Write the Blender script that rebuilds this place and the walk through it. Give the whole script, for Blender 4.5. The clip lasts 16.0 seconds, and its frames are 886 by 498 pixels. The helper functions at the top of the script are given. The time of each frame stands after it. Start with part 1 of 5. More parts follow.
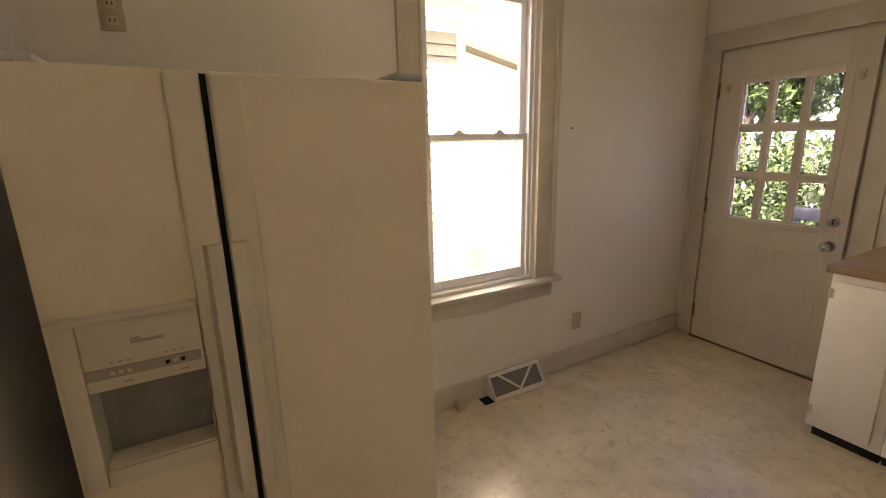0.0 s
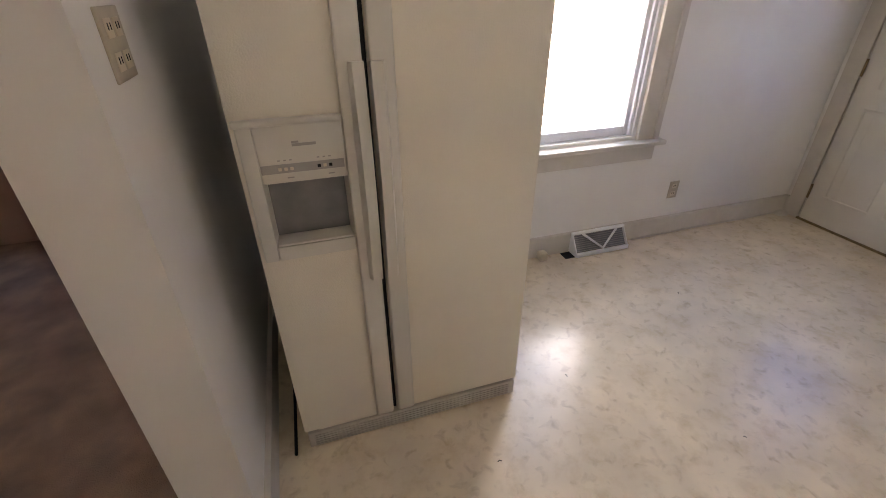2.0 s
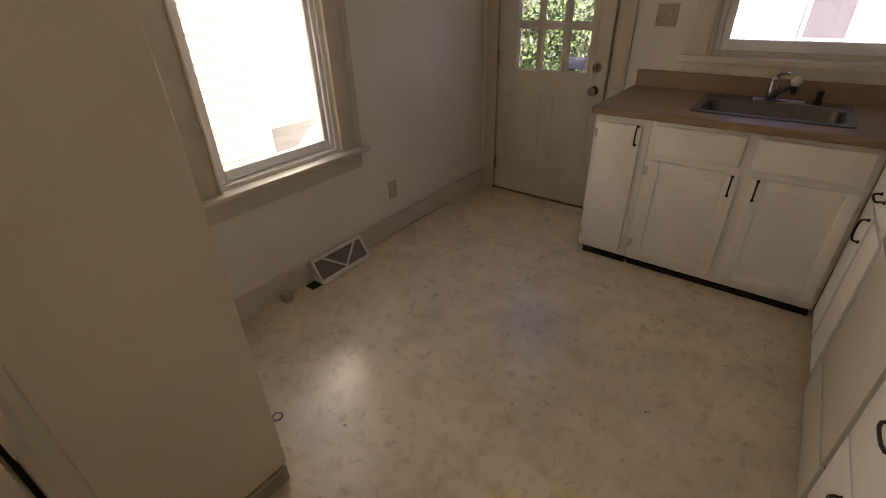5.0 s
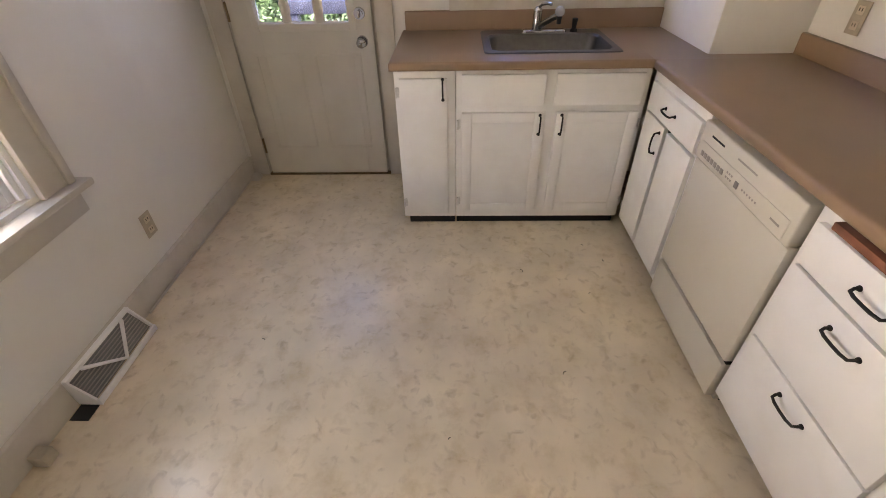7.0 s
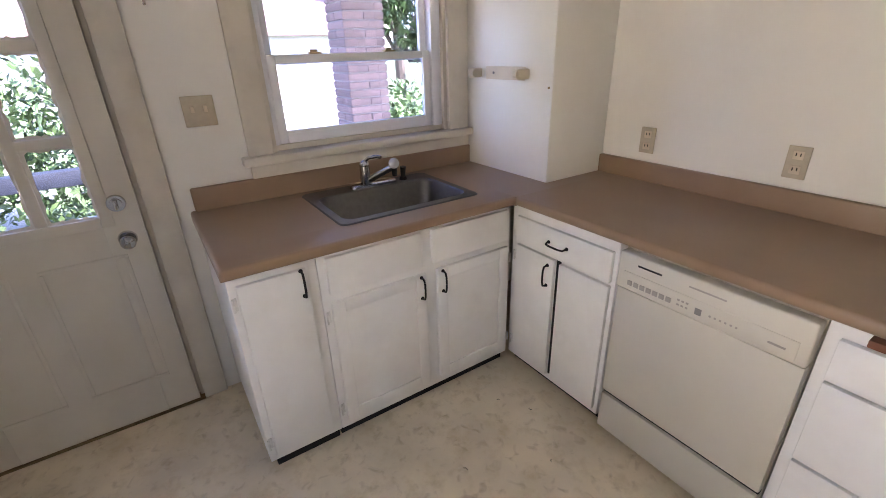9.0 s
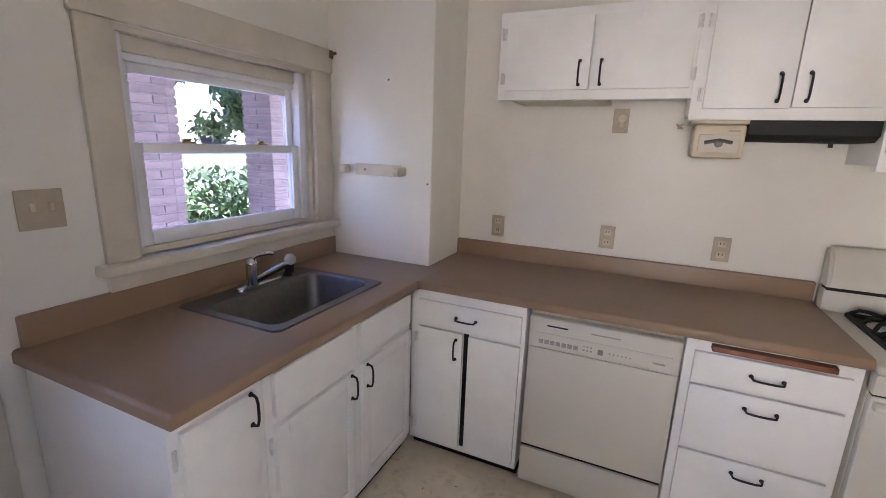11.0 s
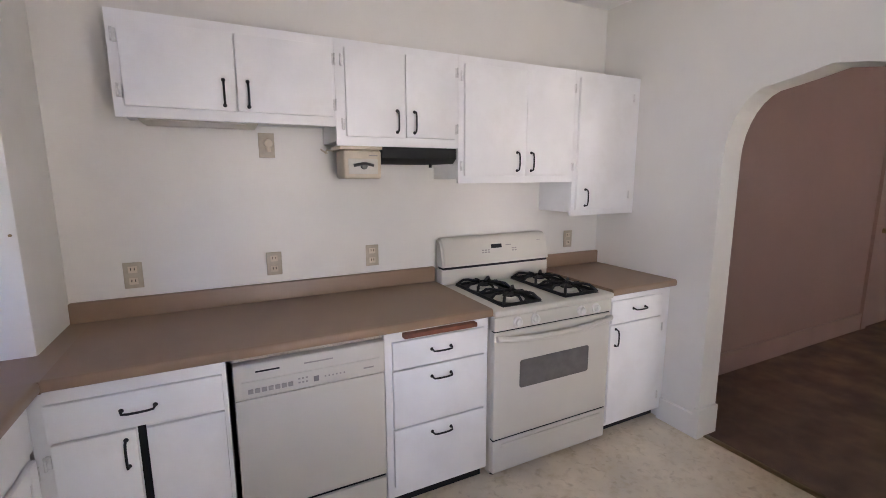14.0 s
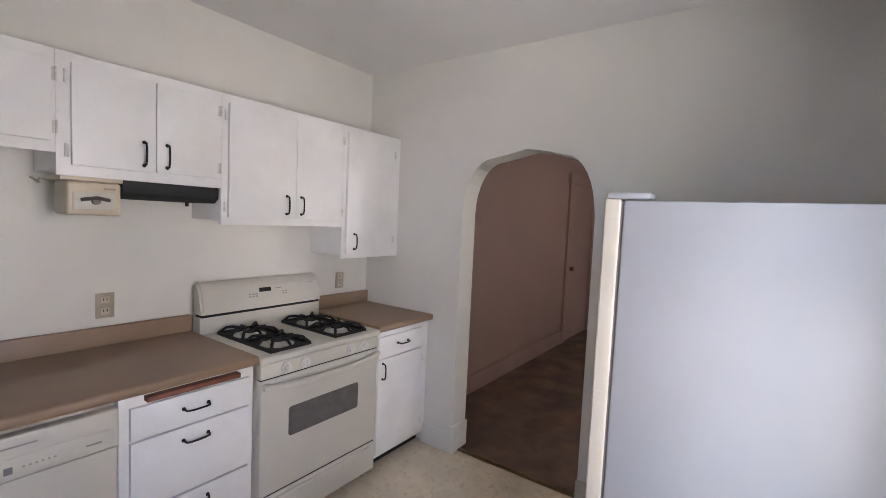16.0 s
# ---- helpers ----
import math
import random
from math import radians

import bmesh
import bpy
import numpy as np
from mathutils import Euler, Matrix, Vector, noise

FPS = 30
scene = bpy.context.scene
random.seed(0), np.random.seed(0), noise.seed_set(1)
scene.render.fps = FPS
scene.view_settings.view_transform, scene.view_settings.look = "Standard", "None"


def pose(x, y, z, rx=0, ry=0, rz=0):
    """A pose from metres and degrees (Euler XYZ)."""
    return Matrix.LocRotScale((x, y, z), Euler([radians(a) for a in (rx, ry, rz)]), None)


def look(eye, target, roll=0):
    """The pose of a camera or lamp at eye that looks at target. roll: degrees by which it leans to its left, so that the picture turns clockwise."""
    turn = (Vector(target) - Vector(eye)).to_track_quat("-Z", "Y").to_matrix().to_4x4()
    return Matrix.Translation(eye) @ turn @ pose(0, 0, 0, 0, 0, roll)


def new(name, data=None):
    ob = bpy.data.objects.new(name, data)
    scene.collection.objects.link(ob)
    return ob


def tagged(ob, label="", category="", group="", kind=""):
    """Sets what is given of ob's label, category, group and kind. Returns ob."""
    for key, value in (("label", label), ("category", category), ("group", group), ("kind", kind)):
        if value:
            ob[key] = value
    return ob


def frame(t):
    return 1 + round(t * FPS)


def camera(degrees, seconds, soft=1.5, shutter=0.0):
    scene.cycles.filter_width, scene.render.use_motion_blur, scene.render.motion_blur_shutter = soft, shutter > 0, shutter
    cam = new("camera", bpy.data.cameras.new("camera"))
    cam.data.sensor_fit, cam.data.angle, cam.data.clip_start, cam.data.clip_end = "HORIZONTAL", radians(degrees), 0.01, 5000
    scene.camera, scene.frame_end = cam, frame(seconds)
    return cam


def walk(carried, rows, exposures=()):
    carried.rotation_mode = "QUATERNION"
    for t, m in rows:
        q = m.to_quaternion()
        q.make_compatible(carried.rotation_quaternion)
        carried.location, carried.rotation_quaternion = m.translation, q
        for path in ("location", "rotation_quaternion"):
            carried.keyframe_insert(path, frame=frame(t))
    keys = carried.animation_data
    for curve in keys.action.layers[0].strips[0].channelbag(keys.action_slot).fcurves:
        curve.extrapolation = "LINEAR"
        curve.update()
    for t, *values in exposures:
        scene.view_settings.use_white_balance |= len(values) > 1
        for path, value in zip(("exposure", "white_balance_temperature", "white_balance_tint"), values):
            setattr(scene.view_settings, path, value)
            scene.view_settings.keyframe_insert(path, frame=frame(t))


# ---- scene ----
cam = camera(90.2, 16.0, soft=0.9)
PATH = [
    (0, (0.362, 0.975, 1.497), (1.302, 2.677, 1.026), -1.3),
    (0.5, (0.303, 0.94, 1.517), (1.053, 2.713, 0.973), -1.7),
    (1, (0.249, 0.894, 1.504), (0.889, 2.67, 0.844), -2.0),
    (1.5, (0.224, 0.88, 1.487), (0.77, 2.596, 0.615), -1.1),
    (2, (0.228, 0.893, 1.44), (0.76, 2.534, 0.428), -0.4),
    (2.5, (0.246, 0.908, 1.425), (0.812, 2.53, 0.4), 0.6),
    (3, (0.273, 0.916, 1.414), (1.003, 2.488, 0.416), 2.0),
    (3.5, (0.296, 0.929, 1.424), (1.191, 2.435, 0.459), 2.6),
    (4, (0.331, 0.944, 1.428), (1.373, 2.388, 0.518), 1.9),
    (4.5, (0.389, 0.978, 1.436), (1.591, 2.297, 0.534), 0.7),
    (5, (0.496, 1.007, 1.447), (1.858, 2.071, 0.442), -1.7),
    (5.2, (0.532, 1.016, 1.435), (1.924, 1.977, 0.367), -2.4),
    (7.3, (0.917, 1.593, 1.452), (2.514, 1.587, 0.247), -1.9),
    (7.5, (1.006, 1.62, 1.462), (2.612, 1.581, 0.271), -2.3),
    (8, (1.19, 1.69, 1.482), (2.866, 1.404, 0.428), -1.1),
    (8.5, (1.352, 1.808, 1.487), (3.007, 1.15, 0.577), -1.2),
    (8.7, (1.421, 1.855, 1.488), (3.023, 1.045, 0.608), -1.7),
    (10.8, (1.963, 2.342, 1.51), (2.882, 0.631, 1.033), 1.7),
    (11, (1.977, 2.391, 1.519), (2.775, 0.614, 1.065), 2.0),
    (11.5, (1.979, 2.453, 1.521), (2.487, 0.554, 1.154), 3.2),
    (12, (1.976, 2.436, 1.514), (2.252, 0.481, 1.19), 3.1),
    (12.5, (2.029, 2.346, 1.497), (2.034, 0.366, 1.219), 0.2),
    (13, (2.084, 2.296, 1.503), (1.768, 0.345, 1.2), -0.1),
    (13.5, (2.178, 2.302, 1.513), (1.602, 0.412, 1.203), 0.7),
    (14, (2.338, 2.324, 1.517), (1.457, 0.558, 1.193), -0.2),
    (14.5, (2.396, 2.356, 1.522), (1.228, 0.765, 1.199), 1.5),
    (15, (2.392, 2.393, 1.534), (1.004, 0.98, 1.26), 2.6),
    (15.5, (2.382, 2.419, 1.549), (0.859, 1.136, 1.361), 2.8),
    (16, (2.357, 2.428, 1.553), (0.732, 1.27, 1.422), 2.6),
]
EXPOSURES = [(0.0, 3.7, 12500, 20), (1.0, 3.6, 12500, 20), (2.0, 4.4, 7600, 19), (3.0, 4.35, 7000, 16), (3.5, 4.3, 7200, 16), (4.0, 4.1, 9500, 19), (4.5, 3.9, 11000, 20), (5.0, 3.1, 11000, 20), (5.2, 2.95, 11000, 20),
             (7.3, 4.4, 8200, 18), (8.7, 4.25, 7600, 17), (10.8, 3.9, 7000, 18), (12.5, 3.8, 6900, 20), (14.2, 4.0, 6500, 20), (16.0, 3.85, 6500, 18)]
walk(cam, [(t, look(eye, target, roll)) for t, eye, target, roll in PATH], EXPOSURES)

# ---- light ----
world = bpy.data.worlds.new("world")
scene.world = world
world.use_nodes = True
wn = world.node_tree
sky = wn.nodes.new("ShaderNodeTexSky")
sky.sky_type = "NISHITA"
sky.sun_disc = False
sky.sun_elevation = radians(45)
sky.sun_rotation = radians(230)
wn.links.new(sky.outputs[0], wn.nodes["Background"].inputs[0])
wn.nodes["Background"].inputs[1].default_value = 0.15
sun_data = bpy.data.lights.new("sun", "SUN")
sun_data.energy, sun_data.angle, sun_data.color = 5.0, radians(0.5), (1.0, 0.95, 0.87)
sun = new("sun", sun_data)
sun.matrix_world = look((0, 0, 20), (0.545, 0.455, 20 - 0.707))

# added fill lamp just outside the north window's lower sash, aimed at the west side
window_fill = bpy.data.lights.new("window_fill", "AREA")
window_fill.shape, window_fill.size, window_fill.size_y = "RECTANGLE", 0.66, 0.95
window_fill.energy, window_fill.color = 2.7, (0.97, 0.98, 1.0)
new("window_fill", window_fill).matrix_world = look((2.14, 3.38, 1.14), (0.45, 2.30, 1.55))

# ---- materials ----
def material(name, base, rough=0.5, vary=0.06, scale=6.0, bump=0.0, bump_scale=60.0, metal=0.0, stain=None, stain_amt=0.0, stain_scale=3.0, coat=0.0, piece=0.0):
    """A node material: base colour with variation at two scales, a stain colour, bump and roughness."""
    m = bpy.data.materials.new(name)
    m.use_nodes = True
    nt = m.node_tree
    b = nt.nodes["Principled BSDF"]
    co = nt.nodes.new("ShaderNodeTexCoord")
    n1 = nt.nodes.new("ShaderNodeTexNoise")
    n1.inputs["Scale"].default_value, n1.inputs["Detail"].default_value = scale, 5
    nt.links.new(co.outputs["Object"], n1.inputs["Vector"])
    ramp = nt.nodes.new("ShaderNodeValToRGB")
    lo = [max(0, c * (1 - vary * 2)) for c in base]
    hi = [min(1, c * (1 + vary)) for c in base]
    ramp.color_ramp.elements[0].position, ramp.color_ramp.elements[0].color = 0.3, (*lo, 1)
    ramp.color_ramp.elements[1].position, ramp.color_ramp.elements[1].color = 0.7, (*hi, 1)
    nt.links.new(n1.outputs["Fac"], ramp.inputs["Fac"])
    col = ramp.outputs["Color"]
    if stain:
        n2 = nt.nodes.new("ShaderNodeTexNoise")
        n2.inputs["Scale"].default_value, n2.inputs["Detail"].default_value, n2.inputs["Roughness"].default_value = stain_scale, 8, 0.65
        nt.links.new(co.outputs["Object"], n2.inputs["Vector"])
        r2 = nt.nodes.new("ShaderNodeValToRGB")
        r2.color_ramp.elements[0].position, r2.color_ramp.elements[0].color = 0.5, (0, 0, 0, 1)
        r2.color_ramp.elements[1].position, r2.color_ramp.elements[1].color = 0.72, (stain_amt, stain_amt, stain_amt, 1)
        nt.links.new(n2.outputs["Fac"], r2.inputs["Fac"])
        mix = nt.nodes.new("ShaderNodeMixRGB")
        nt.links.new(r2.outputs["Color"], mix.inputs["Fac"])
        nt.links.new(col, mix.inputs["Color1"])
        mix.inputs["Color2"].default_value = (*stain, 1)
        col = mix.outputs["Color"]
    if piece:
        info = nt.nodes.new("ShaderNodeObjectInfo")
        hs = nt.nodes.new("ShaderNodeHueSaturation")
        mr = nt.nodes.new("ShaderNodeMapRange")
        mr.inputs["To Min"].default_value, mr.inputs["To Max"].default_value = 1 - piece, 1 + piece
        nt.links.new(info.outputs["Random"], mr.inputs["Value"])
        nt.links.new(mr.outputs["Result"], hs.inputs["Value"])
        nt.links.new(col, hs.inputs["Color"])
        col = hs.outputs["Color"]
    nt.links.new(col, b.inputs["Base Color"])
    rm = nt.nodes.new("ShaderNodeMapRange")
    rm.inputs["To Min"].default_value, rm.inputs["To Max"].default_value = max(0.02, rough - 0.04), min(1, rough + 0.04)
    nt.links.new(n1.outputs["Fac"], rm.inputs["Value"])
    nt.links.new(rm.outputs["Result"], b.inputs["Roughness"])
    b.inputs["Metallic"].default_value = metal
    b.inputs["Coat Weight"].default_value = coat
    if bump:
        n3 = nt.nodes.new("ShaderNodeTexNoise")
        n3.inputs["Scale"].default_value, n3.inputs["Detail"].default_value = bump_scale, 4
        nt.links.new(co.outputs["Object"], n3.inputs["Vector"])
        bp = nt.nodes.new("ShaderNodeBump")
        bp.inputs["Strength"].default_value, bp.inputs["Distance"].default_value = bump, 0.004
        nt.links.new(n3.outputs["Fac"], bp.inputs["Height"])
        nt.links.new(bp.outputs["Normal"], b.inputs["Normal"])
    return m


def glass_material(name, tint=(1, 1, 1)):
    m = bpy.data.materials.new(name)
    m.use_nodes = True
    nt = m.node_tree
    nt.nodes.remove(nt.nodes["Principled BSDF"])
    tr, gl, lw, pw, mx = (nt.nodes.new("ShaderNode" + k) for k in ("BsdfTransparent", "BsdfGlossy", "LayerWeight", "Math", "MixShader"))
    tr.inputs["Color"].default_value = (*tint, 1)
    gl.inputs["Roughness"].default_value = 0.02
    lw.inputs["Blend"].default_value = 0.5
    pw.operation = "MULTIPLY_ADD"
    pw.inputs[1].default_value, pw.inputs[2].default_value = 0.12, 0.02
    nt.links.new(lw.outputs["Facing"], pw.inputs[0])
    nt.links.new(pw.outputs[0], mx.inputs[0])
    nt.links.new(tr.outputs[0], mx.inputs[1])
    nt.links.new(gl.outputs[0], mx.inputs[2])
    nt.links.new(mx.outputs[0], nt.nodes["Material Output"].inputs["Surface"])
    return m


WALL = material("wall_paint", (0.80, 0.77, 0.705), 0.37, 0.025, 1.6, 0.25, 9, stain=(0.70, 0.65, 0.58), stain_amt=0.35, stain_scale=1.7)
CEIL = material("ceiling_paint", (0.84, 0.82, 0.79), 0.6, 0.03, 1.5, 0.2, 14)
TRIM = material("trim_paint", (0.64, 0.585, 0.495), 0.38, 0.05, 5, 0.15, 30, stain=(0.50, 0.44, 0.36), stain_amt=0.4, stain_scale=6)
DOORP = material("door_paint", (0.68, 0.635, 0.545), 0.38, 0.04, 3, 0.12, 25, stain=(0.58, 0.52, 0.44), stain_amt=0.3, stain_scale=4)
CABP = material("cabinet_paint", (0.88, 0.865, 0.84), 0.36, 0.03, 4, 0.12, 40, stain=(0.70, 0.66, 0.6), stain_amt=0.25, stain_scale=5)
# greyer than the cabinets for the hinges' small shadows, with worn dark specks
HINGE = material("shaded_hinge_paint", (0.76, 0.74, 0.71), 0.38, 0.06, 40, stain=(0.4, 0.37, 0.33), stain_amt=0.5, stain_scale=45)
VINYLW = material("white_vinyl", (0.78, 0.78, 0.8), 0.4, 0.03, 6)
LAMI = material("brown_laminate", (0.30, 0.195, 0.122), 0.34, 0.03, 7)
ALMOND = material("almond_enamel", (0.63, 0.59, 0.51), 0.35, 0.02, 3, 0.1, 160)
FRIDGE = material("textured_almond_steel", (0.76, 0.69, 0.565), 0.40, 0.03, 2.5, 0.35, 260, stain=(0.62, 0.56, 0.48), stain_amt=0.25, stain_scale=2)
# off-white side steel, darkened in colour to hold back the window light on it
FRIDGE_SIDE_DIM = material("dimmed_side_steel", (0.45, 0.455, 0.465), 0.45, 0.03, 2.5, 0.12, 260)
KNOBW = material("pale_knob_plastic", (0.74, 0.71, 0.66), 0.35, 0.02, 10)
ALMOND_D = material("almond_plastic", (0.60, 0.54, 0.45), 0.4, 0.04, 5)
GREYBAND = material("grey_band", (0.36, 0.33, 0.30), 0.45, 0.05, 8)
BLACK = material("black_iron", (0.006, 0.006, 0.0065), 0.6, 0.1, 30, 0.1, 90)
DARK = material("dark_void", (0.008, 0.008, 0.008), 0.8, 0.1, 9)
GASKET = material("grey_gasket", (0.22, 0.21, 0.20), 0.6, 0.1, 15)
STEEL = material("brushed_steel", (0.17, 0.163, 0.155), 0.42, 0.06, 40, metal=1.0)
CHROME = material("chrome", (0.5, 0.5, 0.5), 0.13, 0.03, 20, metal=1.0)
PLATE = material("beige_plate", (0.50, 0.43, 0.32), 0.4, 0.05, 30)
OVENGL = material("oven_glass", (0.17, 0.155, 0.145), 0.2, 0.08, 20, coat=0.5)
WOOD = material("board_wood", (0.24, 0.085, 0.045), 0.5, 0.15, 14, 0.15, 60)
CARPET = material("carpet", (0.19, 0.118, 0.08), 0.95, 0.2, 5, 0.9, 260, stain=(0.085, 0.066, 0.058), stain_amt=0.7, stain_scale=3)
HALLW = material("hall_paint", (0.30, 0.195, 0.165), 0.5, 0.03, 1.5, 0.25, 9)
HALLT = material("hall_trim", (0.34, 0.225, 0.19), 0.42, 0.04, 4)
BEIGEPL = material("aged_plastic", (0.66, 0.56, 0.42), 0.42, 0.05, 10)
CLEAR = glass_material("window_glass")
# blue tint stands in for the glare's haze and dims the view outside
VEILED = glass_material("veil_tinted_glass", (0.62, 0.67, 0.86))
ACRYL = material("clear_acrylic", (0.5, 0.5, 0.5), 0.12, 0.05, 30)
TOE = material("toe_plastic", (0.52, 0.47, 0.40), 0.5, 0.08, 12)
BRASS = material("worn_brass", (0.30, 0.22, 0.12), 0.4, 0.12, 40, metal=1.0)


def floor_material():
    """Cream sheet vinyl with a marbled print: soft tan clouds and short brown flecks."""
    m = material("sheet_vinyl", (0.80, 0.68, 0.505), 0.25, 0.07, 4, 0.10, 38, stain=(0.60, 0.47, 0.29), stain_amt=0.7, stain_scale=10)
    nt = m.node_tree
    b = nt.nodes["Principled BSDF"]
    src = b.inputs["Base Color"].links[0].from_socket
    co = nt.nodes.new("ShaderNodeTexCoord")
    w = nt.nodes.new("ShaderNodeTexNoise")
    w.inputs["Scale"].default_value, w.inputs["Detail"].default_value, w.inputs["Distortion"].default_value = 21, 8, 0.6
    r = nt.nodes.new("ShaderNodeValToRGB")
    r.color_ramp.elements[0].position, r.color_ramp.elements[0].color = 0.56, (0, 0, 0, 1)
    r.color_ramp.elements[1].position, r.color_ramp.elements[1].color = 0.74, (0.5, 0.5, 0.5, 1)
    mix = nt.nodes.new("ShaderNodeMixRGB")
    mix.inputs["Color2"].default_value = (0.42, 0.31, 0.20, 1)
    nt.links.new(co.outputs["Object"], w.inputs["Vector"])
    nt.links.new(w.outputs["Fac"], r.inputs["Fac"])
    nt.links.new(r.outputs["Color"], mix.inputs["Fac"])
    nt.links.new(src, mix.inputs["Color1"])
    nt.links.new(mix.outputs["Color"], b.inputs["Base Color"])
    return m


VINYL = floor_material()


# ---- mesh helpers ----
def bx(bm, x0, x1, y0, y1, z0, z1, bevel=0.0, seg=2, only=None):
    """A box, with all edges or the chosen ones rounded."""
    m = Matrix.Translation(((x0 + x1) / 2, (y0 + y1) / 2, (z0 + z1) / 2)) @ Matrix.Diagonal((abs(x1 - x0), abs(y1 - y0), abs(z1 - z0), 1))
    vs = bmesh.ops.create_cube(bm, size=1, matrix=m)["verts"]
    if bevel:
        es = {e for v in vs for e in v.link_edges}
        if only:
            es = {e for e in es if only((e.verts[0].co + e.verts[1].co) / 2)}
        bmesh.ops.bevel(bm, geom=list(es), offset=bevel, segments=seg, affect="EDGES", profile=0.5, clamp_overlap=True)
    return bm


def box(*a, **k):
    return bx(bmesh.new(), *a, **k)


def cyl(bm, p, q, r, r2=None, n=16):
    p, q = Vector(p), Vector(q)
    d = q - p
    m = Matrix.Translation((p + q) / 2) @ d.to_track_quat("Z", "Y").to_matrix().to_4x4()
    bmesh.ops.create_cone(bm, cap_ends=True, segments=n, radius1=r, radius2=r if r2 is None else r2, depth=d.length, matrix=m)
    return bm


def tube(bm, pts, r, n=8):
    """A round bar swept along points."""
    pts = [Vector(p) for p in pts]
    rings = []
    for i, p in enumerate(pts):
        d = (pts[min(i + 1, len(pts) - 1)] - pts[max(i - 1, 0)]).normalized()
        q = d.to_track_quat("Z", "Y")
        rings.append([bm.verts.new(p + q @ Vector((r * math.cos(2 * math.pi * k / n), r * math.sin(2 * math.pi * k / n), 0))) for k in range(n)])
    for i in range(len(rings) - 1):
        a, b = rings[i], rings[i + 1]
        tw = min(range(n), key=lambda s: sum((a[k].co - b[(k + s) % n].co).length for k in range(n)))
        b = b[tw:] + b[:tw]
        rings[i + 1] = b
        for k in range(n):
            bm.faces.new((a[k], a[(k + 1) % n], b[(k + 1) % n], b[k]))
    bm.faces.new(rings[0][::-1])
    bm.faces.new(rings[-1])
    return bm


def rounded(cx, cy, w, h, r, z, n=5):
    """Points of a rounded rectangle in the plane z."""
    out = []
    for qx, qy, a0 in ((1, 1, 0), (-1, 1, 90), (-1, -1, 180), (1, -1, 270)):
        for k in range(n + 1):
            a = radians(a0 + 90 * k / n)
            out.append((cx + qx * (w / 2 - r) + r * math.cos(a), cy + qy * (h / 2 - r) + r * math.sin(a), z))
    return out


def skin(bm, loops, cap_first=False, cap_last=True):
    vs = [[bm.verts.new(p) for p in lo] for lo in loops]
    n = len(vs[0])
    for a, b in zip(vs, vs[1:]):
        for k in range(n):
            bm.faces.new((a[k], a[(k + 1) % n], b[(k + 1) % n], b[k]))
    if cap_first:
        bm.faces.new(vs[0][::-1])
    if cap_last:
        bm.faces.new(vs[-1])
    return bm


def mesh_of(name, bm, mat):
    bmesh.ops.recalc_face_normals(bm, faces=bm.faces)
    me = bpy.data.meshes.new(name)
    bm.to_mesh(me)
    bm.free()
    me.materials.append(mat)
    me.shade_smooth()
    me.set_sharp_from_angle(angle=radians(35))
    return me


def thing(name, at, label, category, group="", kind=""):
    """An Empty at a thing's base, to hold its parts."""
    ob = new(name)
    ob.empty_display_size = 0.05
    ob.location = at
    return tagged(ob, label, category, group, kind)


def part(name, bm, mat, parent=None, label=""):
    ob = new(name, mesh_of(name, bm, mat))
    if parent:
        ob.parent = parent
        if not parent.parent:
            ob.matrix_parent_inverse = Matrix.Translation(-parent.location)
    return tagged(ob, label)


def solid(name, bm, mat, label, category="", group="", kind=""):
    return tagged(part(name, bm, mat), label, category, group, kind)


# ---- setting: kitchen 0..3.57 by 0..2.98, ceiling at 2.6 ----
XE, YN, H, T = 3.57, 2.965, 2.60, 0.14
XW = -0.05
bm = bmesh.new()
bx(bm, XW - 0.055, XE, 0, YN, -0.05, 0)
solid("floor", bm, VINYL, "cream marbled sheet vinyl kitchen floor with brown flecks", "floor", kind="structure")
solid("wall_south", box(XW - 0.1, XE + T, -T, 0, 0, H), WALL, "off-white painted plaster wall behind the cabinets", "wall", kind="structure")
# north wall with its window opening
WX0, WX1, WZ0, WZ1 = 1.36, 2.08, 0.70, 2.27
bm = bmesh.new()
bx(bm, XW - 0.1, WX0, YN, YN + T, 0, H)
bx(bm, WX1, XE + T, YN, YN + T, 0, H)
bx(bm, WX0, WX1, YN, YN + T, 0, WZ0)
bx(bm, WX0, WX1, YN, YN + T, WZ1, H)
solid("wall_north", bm, WALL, "off-white painted plaster wall with a tall sash window", "wall", kind="structure")
# east wall with door and window openings
DY0, DY1, DZ = 1.985, 2.83, 2.05
EY0, EY1, EZ0, EZ1 = 0.53, 1.465, 1.10, 1.865
bm = bmesh.new()
bx(bm, XE, XE + T, 0, EY0, 0, H)
bx(bm, XE, XE + T, EY0, EY1, 0, EZ0)
bx(bm, XE, XE + T, EY0, EY1, EZ1, H)
bx(bm, XE, XE + T, EY1, DY0, 0, H)
bx(bm, XE, XE + T, DY0, DY1, DZ, H)
bx(bm, XE, XE + T, DY1, YN, 0, H)
solid("wall_east", bm, WALL, "off-white painted plaster wall with back door and sink window", "wall", kind="structure")
# west wall with a pointed, round-shouldered arch
AY0, AY1 = 0.857, 1.70
TW = 0.155


